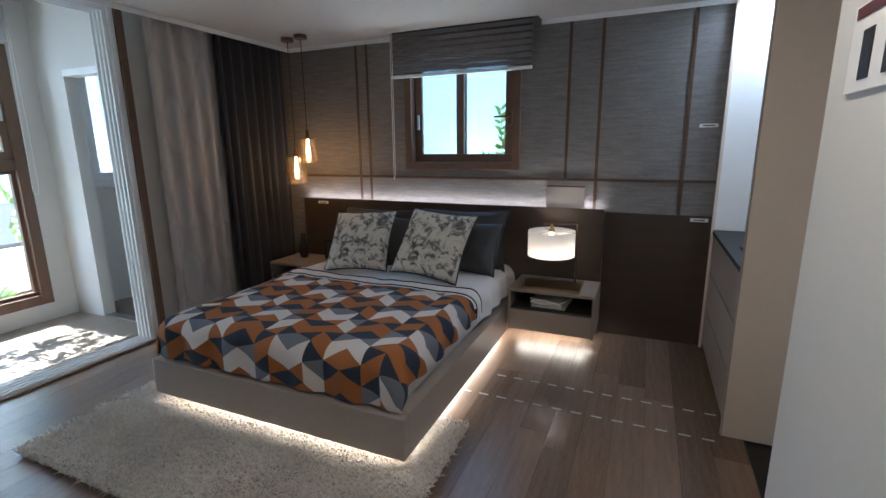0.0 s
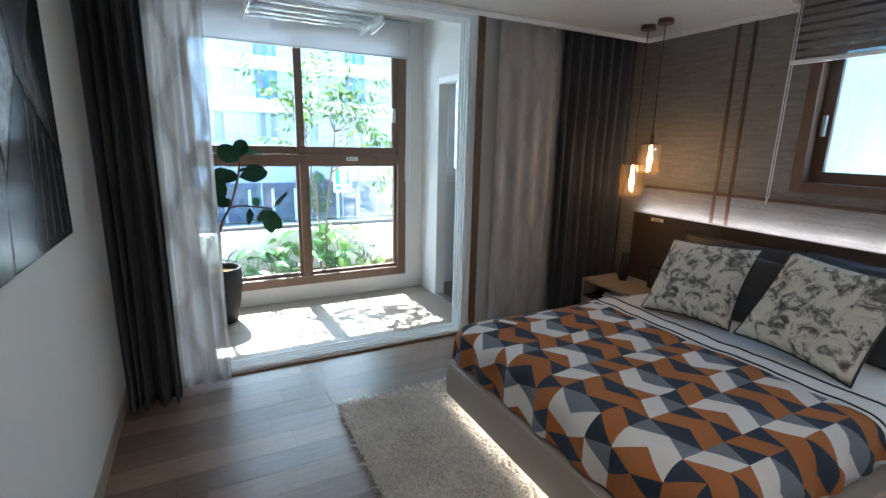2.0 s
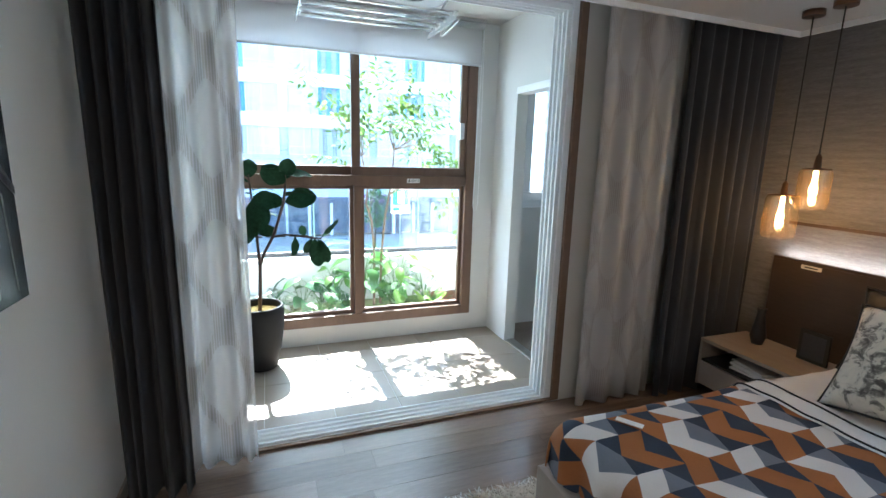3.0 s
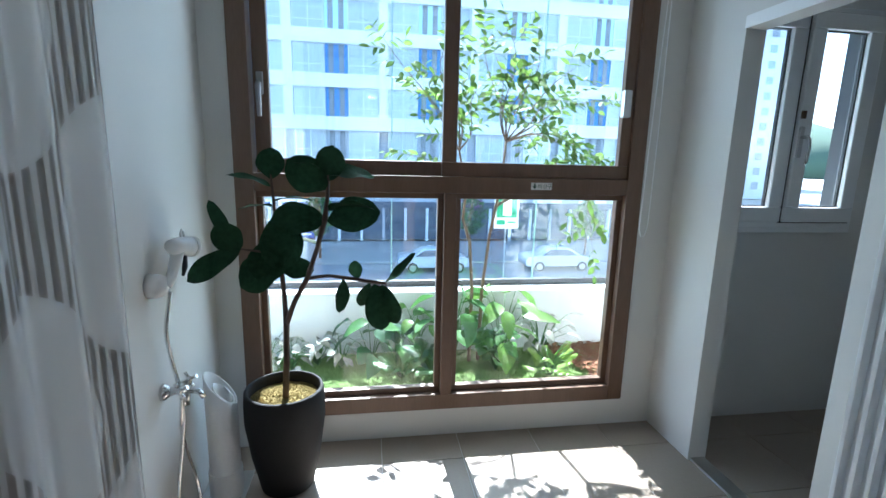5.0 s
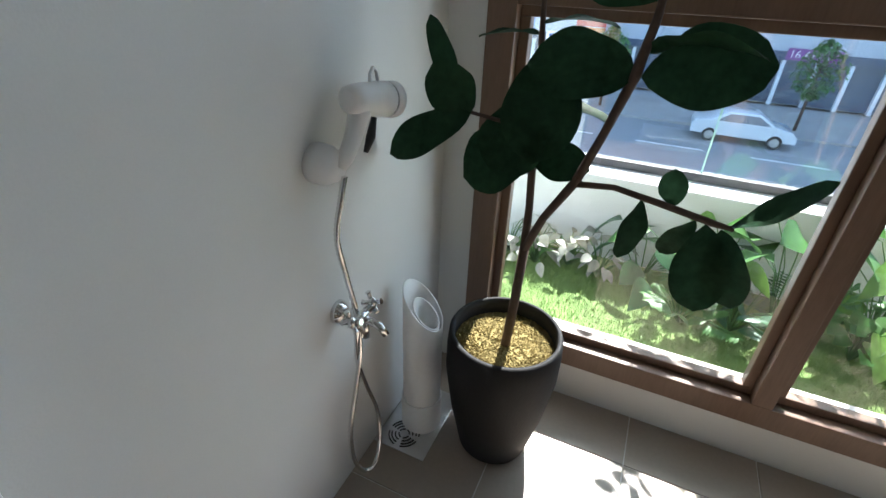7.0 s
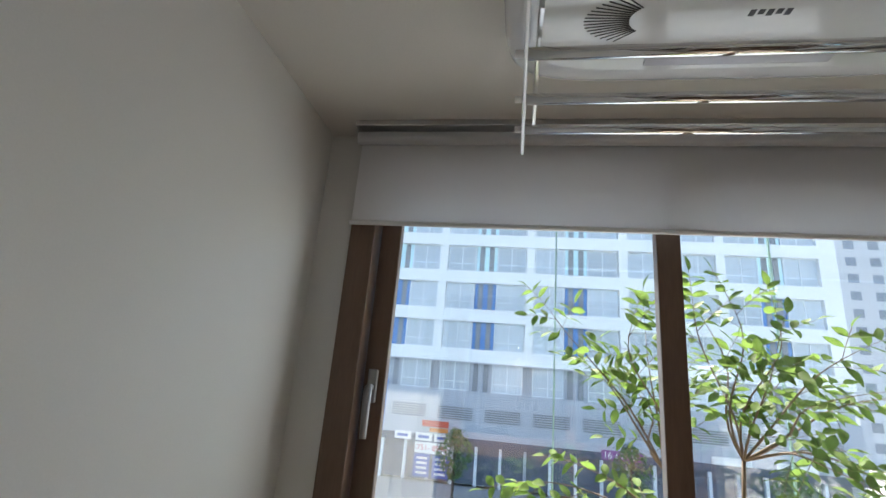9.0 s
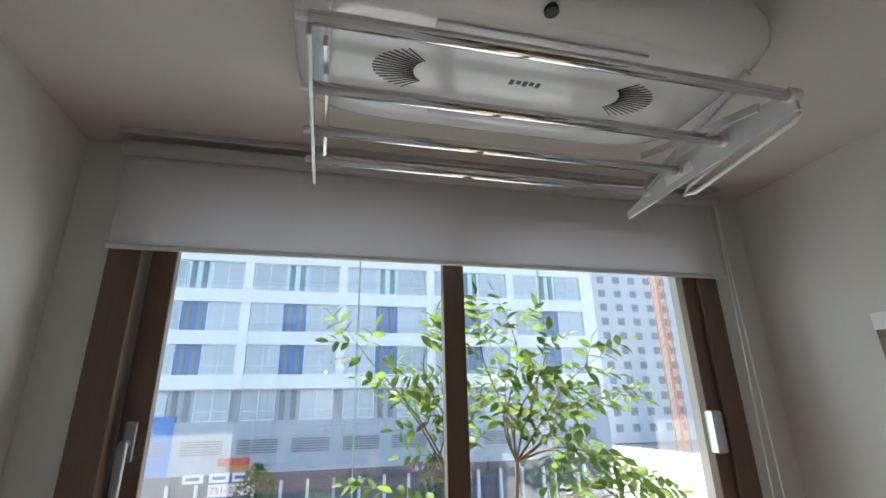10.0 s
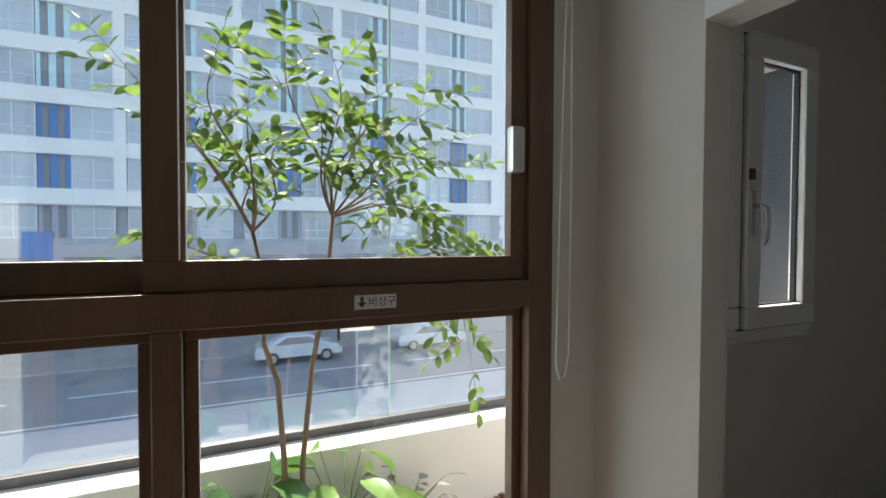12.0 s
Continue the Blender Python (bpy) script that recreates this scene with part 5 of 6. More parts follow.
# ---------------------------------------------------------------- potted fig
fg = thing("potted_fig_tree", "fiddle-leaf fig in a tall black pot by the window", "potted plant", (-4.33, 0.40, FLOOR_B))
PCX, PCY = -4.335, 0.395
bm = bmesh.new()
add_lathe(bm, [(0.10, FLOOR_B), (0.115, FLOOR_B + 0.01), (0.15, 0.12), (0.172, 0.28), (0.172, 0.37), (0.168, 0.418), (0.164, 0.424), (0.154, 0.424), (0.152, 0.40), (0.150, 0.33)], (PCX, PCY, 0), 48)
part("pot", bm, POTM, fg, "matt black rounded pot")
bm = bmesh.new()
mr = random.Random(3)
for _ in range(2600):
    a, r = mr.uniform(0, math.tau), 0.150 * math.sqrt(mr.random())
    x, y = PCX + r * math.cos(a), PCY + r * math.sin(a)
    h = 0.372 + 0.012 * (1 - (r / 0.15) ** 2)
    q = mr.uniform(0.003, 0.006)
    t3 = [bm.verts.new((x + q * math.cos(b0), y + q * math.sin(b0), h)) for b0 in (0.3 + a, 2.4 + a, 4.5 + a)]
    top = bm.verts.new((x, y, h + q * mr.uniform(0.3, 0.9)))
    for k in range(3):
        bm.faces.new((t3[k], t3[(k + 1) % 3], top))
add_lathe(bm, [(0.152, 0.370), (0.08, 0.380), (0.0, 0.384)], (PCX, PCY, 0), 24)
part("moss", bm, MOSS, fg, "yellow-green moss")
STEMS = [([(-4.32, 0.40, 0.39), (-4.318, 0.412, 0.58), (-4.315, 0.418, 0.75)], (0.014, 0.013, 0.013)),
         ([(-4.315, 0.418, 0.75), (-4.34, 0.41, 0.86), (-4.33, 0.405, 0.98), (-4.34, 0.40, 1.10), (-4.36, 0.38, 1.25), (-4.37, 0.37, 1.38)], (0.012, 0.010, 0.010, 0.009, 0.007, 0.004)),
         ([(-4.315, 0.418, 0.75), (-4.31, 0.455, 0.85), (-4.30, 0.515, 0.96), (-4.29, 0.555, 1.08), (-4.28, 0.59, 1.20), (-4.27, 0.605, 1.30), (-4.27, 0.61, 1.40)], (0.012, 0.010, 0.011, 0.009, 0.011, 0.008, 0.004)),
         ([(-4.30, 0.515, 0.955), (-4.29, 0.60, 0.968), (-4.28, 0.70, 0.955), (-4.27, 0.80, 0.94), (-4.27, 0.84, 0.935)], (0.008, 0.007, 0.008, 0.008, 0.005)),
         ([(-4.335, 0.40, 1.06), (-4.30, 0.33, 1.07), (-4.28, 0.26, 1.085)], (0.006, 0.005, 0.004))]
bm = bmesh.new()
for pts, rad in STEMS:
    add_tube(bm, [(a, b, c - 0.03) for a, b, c in pts], list(rad), 8)
part("stem", bm, BARK, fg, "brown woody stem")


def leaf_at(base, direction, up, length, width, curl, bm):
    d = Vector(direction).normalized()
    u = Vector(up)
    side = u.cross(d).normalized()
    u = d.cross(side)
    m = Matrix((d, side, u)).transposed().to_4x4()
    m.translation = Vector(base) - Vector((0, 0, 0.03))
    add_leaf(bm, m, length * 0.98, width * 0.95, curl, 0, 12, 1.2, 0.55)


LEAVES = [((-4.28, 0.60, 1.20), (0.15, 1, 0.25), (0.9, -0.2, 0.4), 0.22, 0.16, 0.15), ((-4.28, 0.59, 1.20), (0.25, -1, 0.12), (0.9, 0.1, 0.5), 0.21, 0.15, 0.2),
          ((-4.27, 0.605, 1.33), (0.2, -0.75, 0.55), (0.9, 0.1, -0.2), 0.19, 0.15, 0.1), ((-4.27, 0.61, 1.36), (0.1, 0.15, 1), (1, 0, 0), 0.15, 0.12, -0.3),
          ((-4.27, 0.61, 1.38), (0.0, 0.9, 0.35), (0.6, -0.3, 0.8), 0.17, 0.10, 0.5), ((-4.27, 0.61, 1.40), (0.0, -0.8, 0.6), (0.3, 0.2, 0.9), 0.16, 0.10, 0.5),
          ((-4.28, 0.60, 1.24), (0.1, 0.9, 0.5), (-0.3, 0, 0.9), 0.18, 0.10, 0.5),
          ((-4.34, 0.40, 1.12), (0.35, -0.35, -0.8), (0.9, 0, 0.4), 0.20, 0.17, 0.1), ((-4.34, 0.41, 1.22), (0.4, 0.05, -1), (0.9, 0.2, 0.4), 0.24, 0.18, 0.1),
          ((-4.33, 0.405, 1.02), (0.35, -0.75, -0.35), (0.8, 0.1, 0.6), 0.19, 0.17, 0.25), ((-4.33, 0.405, 0.99), (0.25, 0.9, 0.1), (0.8, 0, 0.5), 0.13, 0.10, 0.3),
          ((-4.34, 0.40, 1.10), (0.0, 1, 0.3), (0.1, 0, 1), 0.16, 0.08, 0.4), ((-4.37, 0.37, 1.36), (0.1, 0.05, 1), (1, 0, 0), 0.13, 0.12, 0.1),
          ((-4.36, 0.37, 1.33), (0.2, -1, 0.6), (0.3, 0.4, 0.9), 0.17, 0.06, 0.3), ((-4.36, 0.38, 1.25), (0.1, -1, 0.1), (0, 0, 1), 0.14, 0.06, 0.2), ((-4.36, 0.38, 1.27), (0.2, 1, 0.35), (0, 0, 1), 0.16, 0.06, 0.3),
          ((-4.28, 0.26, 1.085), (0.25, -0.75, -0.4), (0.7, 0.3, 0.5), 0.24, 0.10, 0.2), ((-4.28, 0.26, 1.085), (0.3, -0.45, 0.6), (0.9, 0.1, 0.0), 0.14, 0.12, 0.1), ((-4.28, 0.23, 1.12), (0.1, -0.5, 1), (1, 0, 0), 0.18, 0.06, 0.1),
          ((-4.27, 0.83, 0.935), (0.1, 1, 0.75), (0.4, -0.5, 0.6), 0.19, 0.06, -0.2), ((-4.27, 0.79, 0.935), (0.15, 0.15, -1), (1, 0, 0.2), 0.21, 0.12, 0.1), ((-4.27, 0.82, 0.93), (0.1, 0.35, -1), (0.9, -0.3, 0.2), 0.19, 0.10, 0.1),
          ((-4.29, 0.66, 0.955), (0.2, -0.05, -1), (0.8, 0.5, 0), 0.15, 0.07, 0.15), ((-4.28, 0.72, 0.955), (0.0, -0.2, 1), (0.9, 0, 0), 0.08, 0.06, 0.1), ((-4.27, 0.77, 0.94), (-0.2, -0.3, -0.8), (0.9, 0, 0), 0.14, 0.06, 0.2)]
for lf in LEAVES:
    bm = bmesh.new()
    leaf_at(*lf, bm)
    part("leaf", bm, FIG, fg)

fg.location += Vector((0.022, -0.034, 0))

# ---------------------------------------------------------------- planter outside the window
GRASS = surf("artificial_turf", (0.17, 0.26, 0.075), 0.9, 0.35, 5, 160, 0.8)
MULCH = surf("bark_mulch", (0.20, 0.085, 0.04), 0.95, 0.5, 30, 110, 0.9)
PARA = surf("white_render", (0.74, 0.74, 0.74), 0.8, 0.05, 2, 120, 0.1)
LZ = -0.05
structure("lawn", boxes(((-5.74, -1.5, -0.5), (WX0, 4.8, LZ))), GRASS, "artificial lawn in the planter outside the window", "lawn")
tr_ = random.Random(11)
vs, fs = [], []
for _ in range(26000):
    x, y = tr_.uniform(-5.72, WX0 - 0.01), tr_.uniform(-0.6, 2.35)
    a, h, w = tr_.uniform(0, math.tau), tr_.uniform(0.012, 0.028), 0.0016
    k = len(vs)
    vs += [(x - w * math.sin(a), y + w * math.cos(a), LZ), (x + w * math.sin(a), y - w * math.cos(a), LZ), (x + 0.012 * math.cos(a), y + 0.012 * math.sin(a), LZ + h)]
    fs.append((k, k + 1, k + 2))
me = bpy.data.meshes.new("grass")
me.from_pydata(vs, [], fs)
me.materials.append(GRASS)
tagged(new("grass", me), "short green artificial grass blades", "grass", kind="stuff")
vs, fs = [], []
for _ in range(5200):
    x, y = tr_.uniform(-5.73, WX0 - 0.02), tr_.uniform(2.10, 4.2)
    if y < 2.1 + 0.25 * (x + 5.74):
        continue
    a, l, w, z = tr_.uniform(0, math.tau), tr_.uniform(0.012, 0.04), tr_.uniform(0.004, 0.010), LZ + tr_.uniform(0.02, 0.04)
    c, s_ = math.cos(a), math.sin(a)
    k = len(vs)
    t_ = tr_.uniform(-0.012, 0.012)
    vs += [(x - c * l - s_ * w, y - s_ * l + c * w, z + t_), (x + c * l - s_ * w, y + s_ * l + c * w, z - t_), (x + c * l + s_ * w, y + s_ * l - c * w, z - t_), (x - c * l + s_ * w, y - s_ * l - c * w, z + t_)]
    fs.append((k, k + 1, k + 2, k + 3))
me = bpy.data.meshes.new("mulch")
me.from_pydata(vs, [], fs)
me.materials.append(MULCH)
tagged(new("mulch", me), "brown bark mulch in the planter", "mulch", kind="stuff")
structure("parapet", boxes(((-6.02, -6, -5.2), (-5.74, 9, 0.43)), bevel=0.01), PARA, "low white rendered parapet wall", "parapet")
gr = thing("glass_balustrade", "clear glass balustrade panels on the parapet", "balustrade", (-5.93, 1.5, 0.43))
box_part("channel", (-5.955, -6, 0.43), (-5.905, 9, 0.475), surf("dark_grey_metal", (0.08, 0.08, 0.085), 0.5, 0.1, 5, 60, 0.02, metal=0.5), gr, "dark metal channel")
for y in (-2.58, -1.42, -0.26, 0.90, 2.06, 3.22):
    g = box_part("glass_panel", (-5.936, y + 0.006, 0.475), (-5.924, y + 1.154, 3.6), RAILGLASS, gr, bevel=0)
    g.visible_shadow = False
    box_part("glass_edge", (-5.938, y - 0.004, 0.475), (-5.922, y + 0.004, 3.6), surf("green_glass_edge", (0.45, 0.68, 0.60), 0.2, 0.05, 5, 60, 0), gr, "green glass edge", 0)

# low plants
GREENS = [foliage("leaf_deep_green", (0.045, 0.12, 0.055)), foliage("leaf_mid_green", (0.085, 0.20, 0.055)), foliage("leaf_bright_green", (0.16, 0.30, 0.06)), foliage("leaf_silver_pink", (0.34, 0.34, 0.30)), foliage("leaf_yellow_green", (0.24, 0.38, 0.06))]


def clump(name, label, x, y, n, length, width, spread, height, mi, seed, fern=False):
    r = random.Random(seed)
    bm = bmesh.new()
    stems = bmesh.new()
    for k in range(n):
        a = k * 2.4 + r.uniform(-0.4, 0.4)
        reach = spread * r.uniform(0.3, 1.0)
        hz = height * r.uniform(0.35, 1.0)
        base = Vector((x, y, LZ))
        tip = Vector((x + reach * math.cos(a), y + reach * math.sin(a), LZ + hz))
        tip.x = max(-5.70, min(WX0 - 0.08, tip.x))
        mid = base.lerp(tip, 0.5) + Vector((0, 0, hz * 0.25))
        add_tube(stems, [base, mid, tip], [0.004, 0.003, 0.002], 5)
        d = Vector((math.cos(a), math.sin(a), r.uniform(-0.5, 0.3)))
        if fern:
            for i in range(9):
                p = mid.lerp(tip, i / 8) + d * 0.02
                for sgn in (-1, 1):
                    dd = (d * 0.5 + Vector((-math.sin(a), math.cos(a), 0)) * sgn).normalized()
                    q = dd.to_track_quat("X", "Z").to_matrix().to_4x4()
                    q.translation = p
                    add_leaf(bm, q, length * (1 - 0.06 * i), width, 0.3, 0, 3)
        else:
            q = d.to_track_quat("X", "Z").to_matrix().to_4x4() @ pose(0, 0, 0, r.uniform(-40, 40), 0, 0)
            q.translation = tip
            add_leaf(bm, q, length * r.uniform(0.7, 1.15), width * r.uniform(0.8, 1.2), r.uniform(0.1, 0.6), 0, 5)
    o = thing(name, label, "plant", (x, y, LZ), "planter plants")
    part("leaves", bm, GREENS[mi], o)
    part("stems", stems, GREENS[1], o)


for k in range(4):
    clump("silver_plant", "silvery pink-veined trailing plant by the parapet", -5.56 + 0.05 * (k % 2), 0.02 + 0.17 * k, 20, 0.085, 0.045, 0.15, 0.22, 3, 1 + k)
clump("split_leaf_plant", "deep green split-leaf plant in the planter", -5.56, 0.74, 9, 0.15, 0.13, 0.20, 0.36, 0, 23)
clump("split_leaf_plant", "deep green split-leaf plant in the planter", -5.54, 0.92, 10, 0.18, 0.15, 0.20, 0.40, 1, 24)
clump("fern", "silvery green fern spreading over the lawn", -5.30, 0.94, 13, 0.065, 0.018, 0.30, 0.22, 1, 4, True)
clump("fern", "mid green fern with long fronds", -5.34, 1.16, 13, 0.07, 0.02, 0.28, 0.28, 0, 5, True)
clump("split_leaf_plant", "green split-leaf plant by the tree trunk", -5.52, 1.34, 14, 0.21, 0.16, 0.20, 0.58, 1, 6)
clump("broadleaf_plant", "bright green broad-leaved plant with pale veins", -5.46, 1.70, 15, 0.25, 0.12, 0.20, 0.56, 2, 7)
clump("ivy_plant", "dense green ivy plant on the lawn", -5.36, 1.62, 44, 0.075, 0.07, 0.14, 0.30, 1, 8)
clump("fern", "yellow-green fern beside the bark mulch", -5.24, 1.98, 17, 0.06, 0.018, 0.24, 0.24, 4, 9, True)
clump("silver_plant", "silvery variegated plant beside the bark mulch", -5.55, 2.02, 26, 0.11, 0.045, 0.20, 0.36, 3, 10)
clump("broadleaf_plant", "mid green broad-leaved plant by the parapet", -5.62, 1.08, 8, 0.17, 0.08, 0.14, 0.44, 2, 12)

# small tree in the planter
TREEL = surf("tree_leaf_green", (0.15, 0.25, 0.055), 0.6, 0.6, 9, 50, 0.1, spec=0.15, trans=0.5)
tree = thing("tree", "slender planter tree with light green compound leaves", "tree", (-5.55, 1.5, LZ))
rt = random.Random(21)
wood, crown = bmesh.new(), bmesh.new()


def compound_leaf(p, d, pairs, size):
    """A stalk with leaflets in pairs and one at the tip."""
    q = Vector(d).normalized()
    side = q.cross(Vector((rt.uniform(0.2, 1), rt.uniform(-0.4, 0.4), rt.uniform(0.3, 1)))).normalized()
    pts = [Vector(p) + q * size * 0.75 * k + Vector((0, 0, -0.12 * size * k * k * 0.25)) for k in range(pairs + 2)]
    add_tube(wood, pts, [0.0016] * len(pts), 4)
    for k in range(1, pairs + 2):
        for sgn in ((-1, 1) if k <= pairs else (0,)):
            dd = (q * (0.55 if sgn else 1.0) + side * sgn + Vector((0, 0, rt.uniform(-0.35, 0.15)))).normalized()
            m = dd.to_track_quat("X", "Z").to_matrix().to_4x4() @ pose(0, 0, 0, rt.uniform(-55, 55), 0, 0)
            m.translation = pts[k]
            add_leaf(crown, m, size * rt.uniform(0.9, 1.2), size * rt.uniform(0.50, 0.62), rt.uniform(0.0, 0.35), 0, 5, 0.9, 0.8)


def limb(start, end, rad, bend, first, spacing):
    """A thin limb from start to end, bowed upward, bare at first and leafy towards its end."""
    a, b_ = Vector(start), Vector(end)
    length = (b_ - a).length
    n = max(5, int(length / 0.06))
    wob = Vector((rt.uniform(-0.05, 0.05), rt.uniform(-0.05, 0.05), 0))
    pts = [a.lerp(b_, k / n) + Vector((0, 0, bend)) * math.sin(math.pi * k / n) + wob * math.sin(math.tau * k / n) for k in range(n + 1)]
    add_tube(wood, pts, [rad * (1 - 0.72 * k / n) for k in range(n + 1)], 6)
    at, sgn = first * length, 1
    while at < length:
        k = min(n - 1, int(at / length * n))
        d = (pts[k + 1] - pts[k]).normalized()
        out = d * 0.6 + Vector((rt.uniform(-0.7, 0.7), sgn * rt.uniform(0.3, 1.0), rt.uniform(-0.5, 0.5)))
        compound_leaf(pts[k], out, rt.choice((2, 2, 3)), rt.uniform(0.064, 0.078))
        at += spacing * rt.uniform(0.7, 1.3)
        sgn = -sgn
    compound_leaf(pts[-1], pts[-1] - pts[-2], 3, 0.07)
    return pts


FORK_A, FORK_B, FORK_C = (-5.55, 1.345, 1.49), (-5.55, 1.675, 1.56), (-5.53, 1.40, 1.22)
for pts, rad in (([(-5.52, 1.46, LZ), (-5.53, 1.465, 0.5), (-5.54, 1.44, 0.85), (-5.55, 1.385, 1.02), FORK_C, FORK_A], 0.014), ([(-5.54, 1.53, LZ), (-5.55, 1.545, 0.5), (-5.55, 1.585, 0.9), (-5.55, 1.65, 1.25), FORK_B], 0.014)):
    add_tube(wood, pts, [rad * (1 - 0.09 * k) for k in range(len(pts))], 8)
for start, y, z, bend, first in ((FORK_A, 0.86, 2.18, 0.05, 0.35), (FORK_A, 1.06, 1.92, 0.04, 0.35), (FORK_A, 1.20, 2.10, 0.03, 0.45), (FORK_C, 0.76, 1.36, 0.06, 0.5), (FORK_C, 1.02, 1.45, 0.04, 0.4),
                                 (FORK_A, 1.34, 2.10, 0.0, 0.35), (FORK_B, 1.46, 2.20, 0.0, 0.4), (FORK_B, 1.68, 2.26, 0.0, 0.35), (FORK_B, 1.88, 2.17, 0.03, 0.3), (FORK_B, 2.08, 2.04, 0.05, 0.3),
                                 (FORK_B, 2.40, 1.88, 0.05, 0.35), (FORK_B, 2.20, 1.52, 0.08, 0.45), (FORK_B, 1.98, 1.55, 0.06, 0.4), (FORK_A, 1.52, 1.95, 0.0, 0.3), (FORK_B, 1.78, 2.02, 0.0, 0.25),
                                 (FORK_A, 1.30, 1.80, 0.0, 0.3), (FORK_B, 1.58, 2.10, 0.0, 0.3), (FORK_B, 2.02, 1.86, 0.03, 0.3), ((-5.55, 1.62, 1.10), 2.44, 1.40, 0.10, 0.5), ((-5.55, 1.62, 1.10), 2.28, 1.46, 0.08, 0.55)):
    limb(start, (-5.55 + rt.uniform(-0.22, 0.2), y, z), 0.0065, bend, first, 0.075)
limb((-5.42, 2.20, 1.36), (-5.40, 2.30, 0.86), 0.003, 0.02, 0.4, 0.08)
limb((-5.55, 1.62, 1.12), (-5.42, 2.20, 1.36), 0.005, 0.05, 0.9, 0.1)
part("trunk", wood, surf("pale_twig_bark", (0.22, 0.15, 0.10), 0.8, 0.25, 12, 60, 0.3), tree, "thin brown branching trunks")
part("crown", crown, TREEL, tree, "light green pointed leaflets")

# sprig outside the bedroom window
sp = thing("sprig", "green leafy twig outside the bedroom window", "plant", (-0.98, NY + 0.5, 1.2))
sl, sw = bmesh.new(), bmesh.new()
rs_ = random.Random(5)
for pts in ([(-1.02, NY + 0.4, 1.05), (-1.0, NY + 0.4, 1.40), (-1.02, NY + 0.4, 1.72)], [(-1.0, NY + 0.4, 1.40), (-0.88, NY + 0.4, 1.55), (-0.80, NY + 0.4, 1.58)], [(-1.01, NY + 0.4, 1.3), (-0.9, NY + 0.4, 1.33), (-0.78, NY + 0.4, 1.42)], [(-1.01, NY + 0.4, 1.25), (-1.1, NY + 0.4, 1.3), (-1.16, NY + 0.4, 1.32)]):
    add_tube(sw, pts, 0.004, 5)
    for a, b_ in zip(pts, pts[1:]):
        for k in range(7):
            for sgn in (-1, 1):
                p = Vector(a).lerp(Vector(b_), k / 6)
                dd = ((Vector(b_) - Vector(a)).normalized() * 0.7 + Vector((sgn * rs_.uniform(0.4, 1), 0.1, rs_.uniform(-0.5, 0.5)))).normalized()
                m = dd.to_track_quat("X", "Y").to_matrix().to_4x4()
                m.translation = p
                add_leaf(sl, m, 0.075, 0.032, 0.2, 0, 4)
part("leaves", sl, TREEL, sp)
part("twig", sw, BARK, sp)
structure("planter_box", boxes(((-2.6, NY + 0.17, 0.9), (0.2, NY + 0.9, 1.05))), PARA, "white planter ledge outside the bedroom window", "ledge")

# ---------------------------------------------------------------- street
GZ = -5.2
ASPH = surf("asphalt", (0.28, 0.283, 0.29), 0.9, 0.2, 0.4, 8, 0.2)
CONC = surf("pale_concrete", (0.60, 0.585, 0.57), 0.85, 0.1, 0.3, 6, 0.1)
PAVE = surf("grey_paving", (0.36, 0.35, 0.34), 0.85, 0.15, 0.5, 9, 0.1)
structure("ground", boxes(((-900, -900, GZ - 0.3), (-6.02, 900, GZ - 0.16))), PAVE, "grey ground reaching to the horizon", "ground")
structure("forecourt", boxes(((-23.5, -150, GZ - 0.16), (-6.03, 150, GZ))), CONC, "pale concrete forecourt", "pavement")
structure("road", boxes(((-32, -150, GZ - 0.16), (-23.5, 150, GZ - 0.12))), ASPH, "grey asphalt road", "road")
structure("pavement", boxes(((-39.9, -150, GZ - 0.16), (-32, 150, GZ))), PAVE, "paved sidewalk before the shops", "pavement")
lm = tagged(thing("road_marking", "white lane lines painted on the road", "road marking", (-22, 0, GZ)), kind="structure")
for k in range(26):
    box_part("lane_line", (-27.6, -60 + k * 5, GZ - 0.12), (-27.45, -57 + k * 5, GZ - 0.115), WHITEPL, lm, bevel=0)
box_part("edge_line", (-24.3, -100, GZ - 0.12), (-24.15, 100, GZ - 0.115), WHITEPL, lm, bevel=0)

# building over the road
BWHITE = surf("white_facade", (0.86, 0.87, 0.88), 0.7, 0.05, 0.3, 5, 0.05)
BGREY = surf("grey_facade", (0.42, 0.45, 0.51), 0.7, 0.06, 0.3, 5, 0.05)
BLUE = surf("blue_facade_panel", (0.07, 0.24, 0.58), 0.5, 0.08, 0.5, 5, 0.02)
CYAN = surf("pale_cyan_panel", (0.55, 0.82, 0.90), 0.5, 0.08, 0.5, 5, 0.02)
LOUV = surf("dark_grille", (0.17, 0.19, 0.22), 0.6, 0.1, 1, 8, 0.02)
WPANE = surf("far_window_glass", (0.48, 0.54, 0.61), 0.2, 0.25, 0.15, 3, 0.0, rand=0.8)
WFRM = surf("far_window_frame", (0.70, 0.75, 0.80), 0.5, 0.05, 1, 8, 0.0)
bd = thing("apartment_building", "white and grey apartment block with blue panels and shops", "building", (-46, -5, GZ))
FX = -40.0
BY_0, BAY, NB = -47.6, 7.05, 10
BYE = BY_0 + BAY * NB + 0.9
F0, FH = 0.83, 3.12
NF = 9
bm = bmesh.new()
add_box(bm, (-52, BY_0, GZ), (FX - 0.6, BYE, F0 + FH * NF + 2))
part("core", bm, BGREY, bd)
for k in range(1, NF + 1):
    z = F0 + k * FH
    box_part("slab_band", (FX - 0.6, BY_0, z - 0.48), (FX, BYE, z + 0.50), BWHITE, bd, bevel=0)
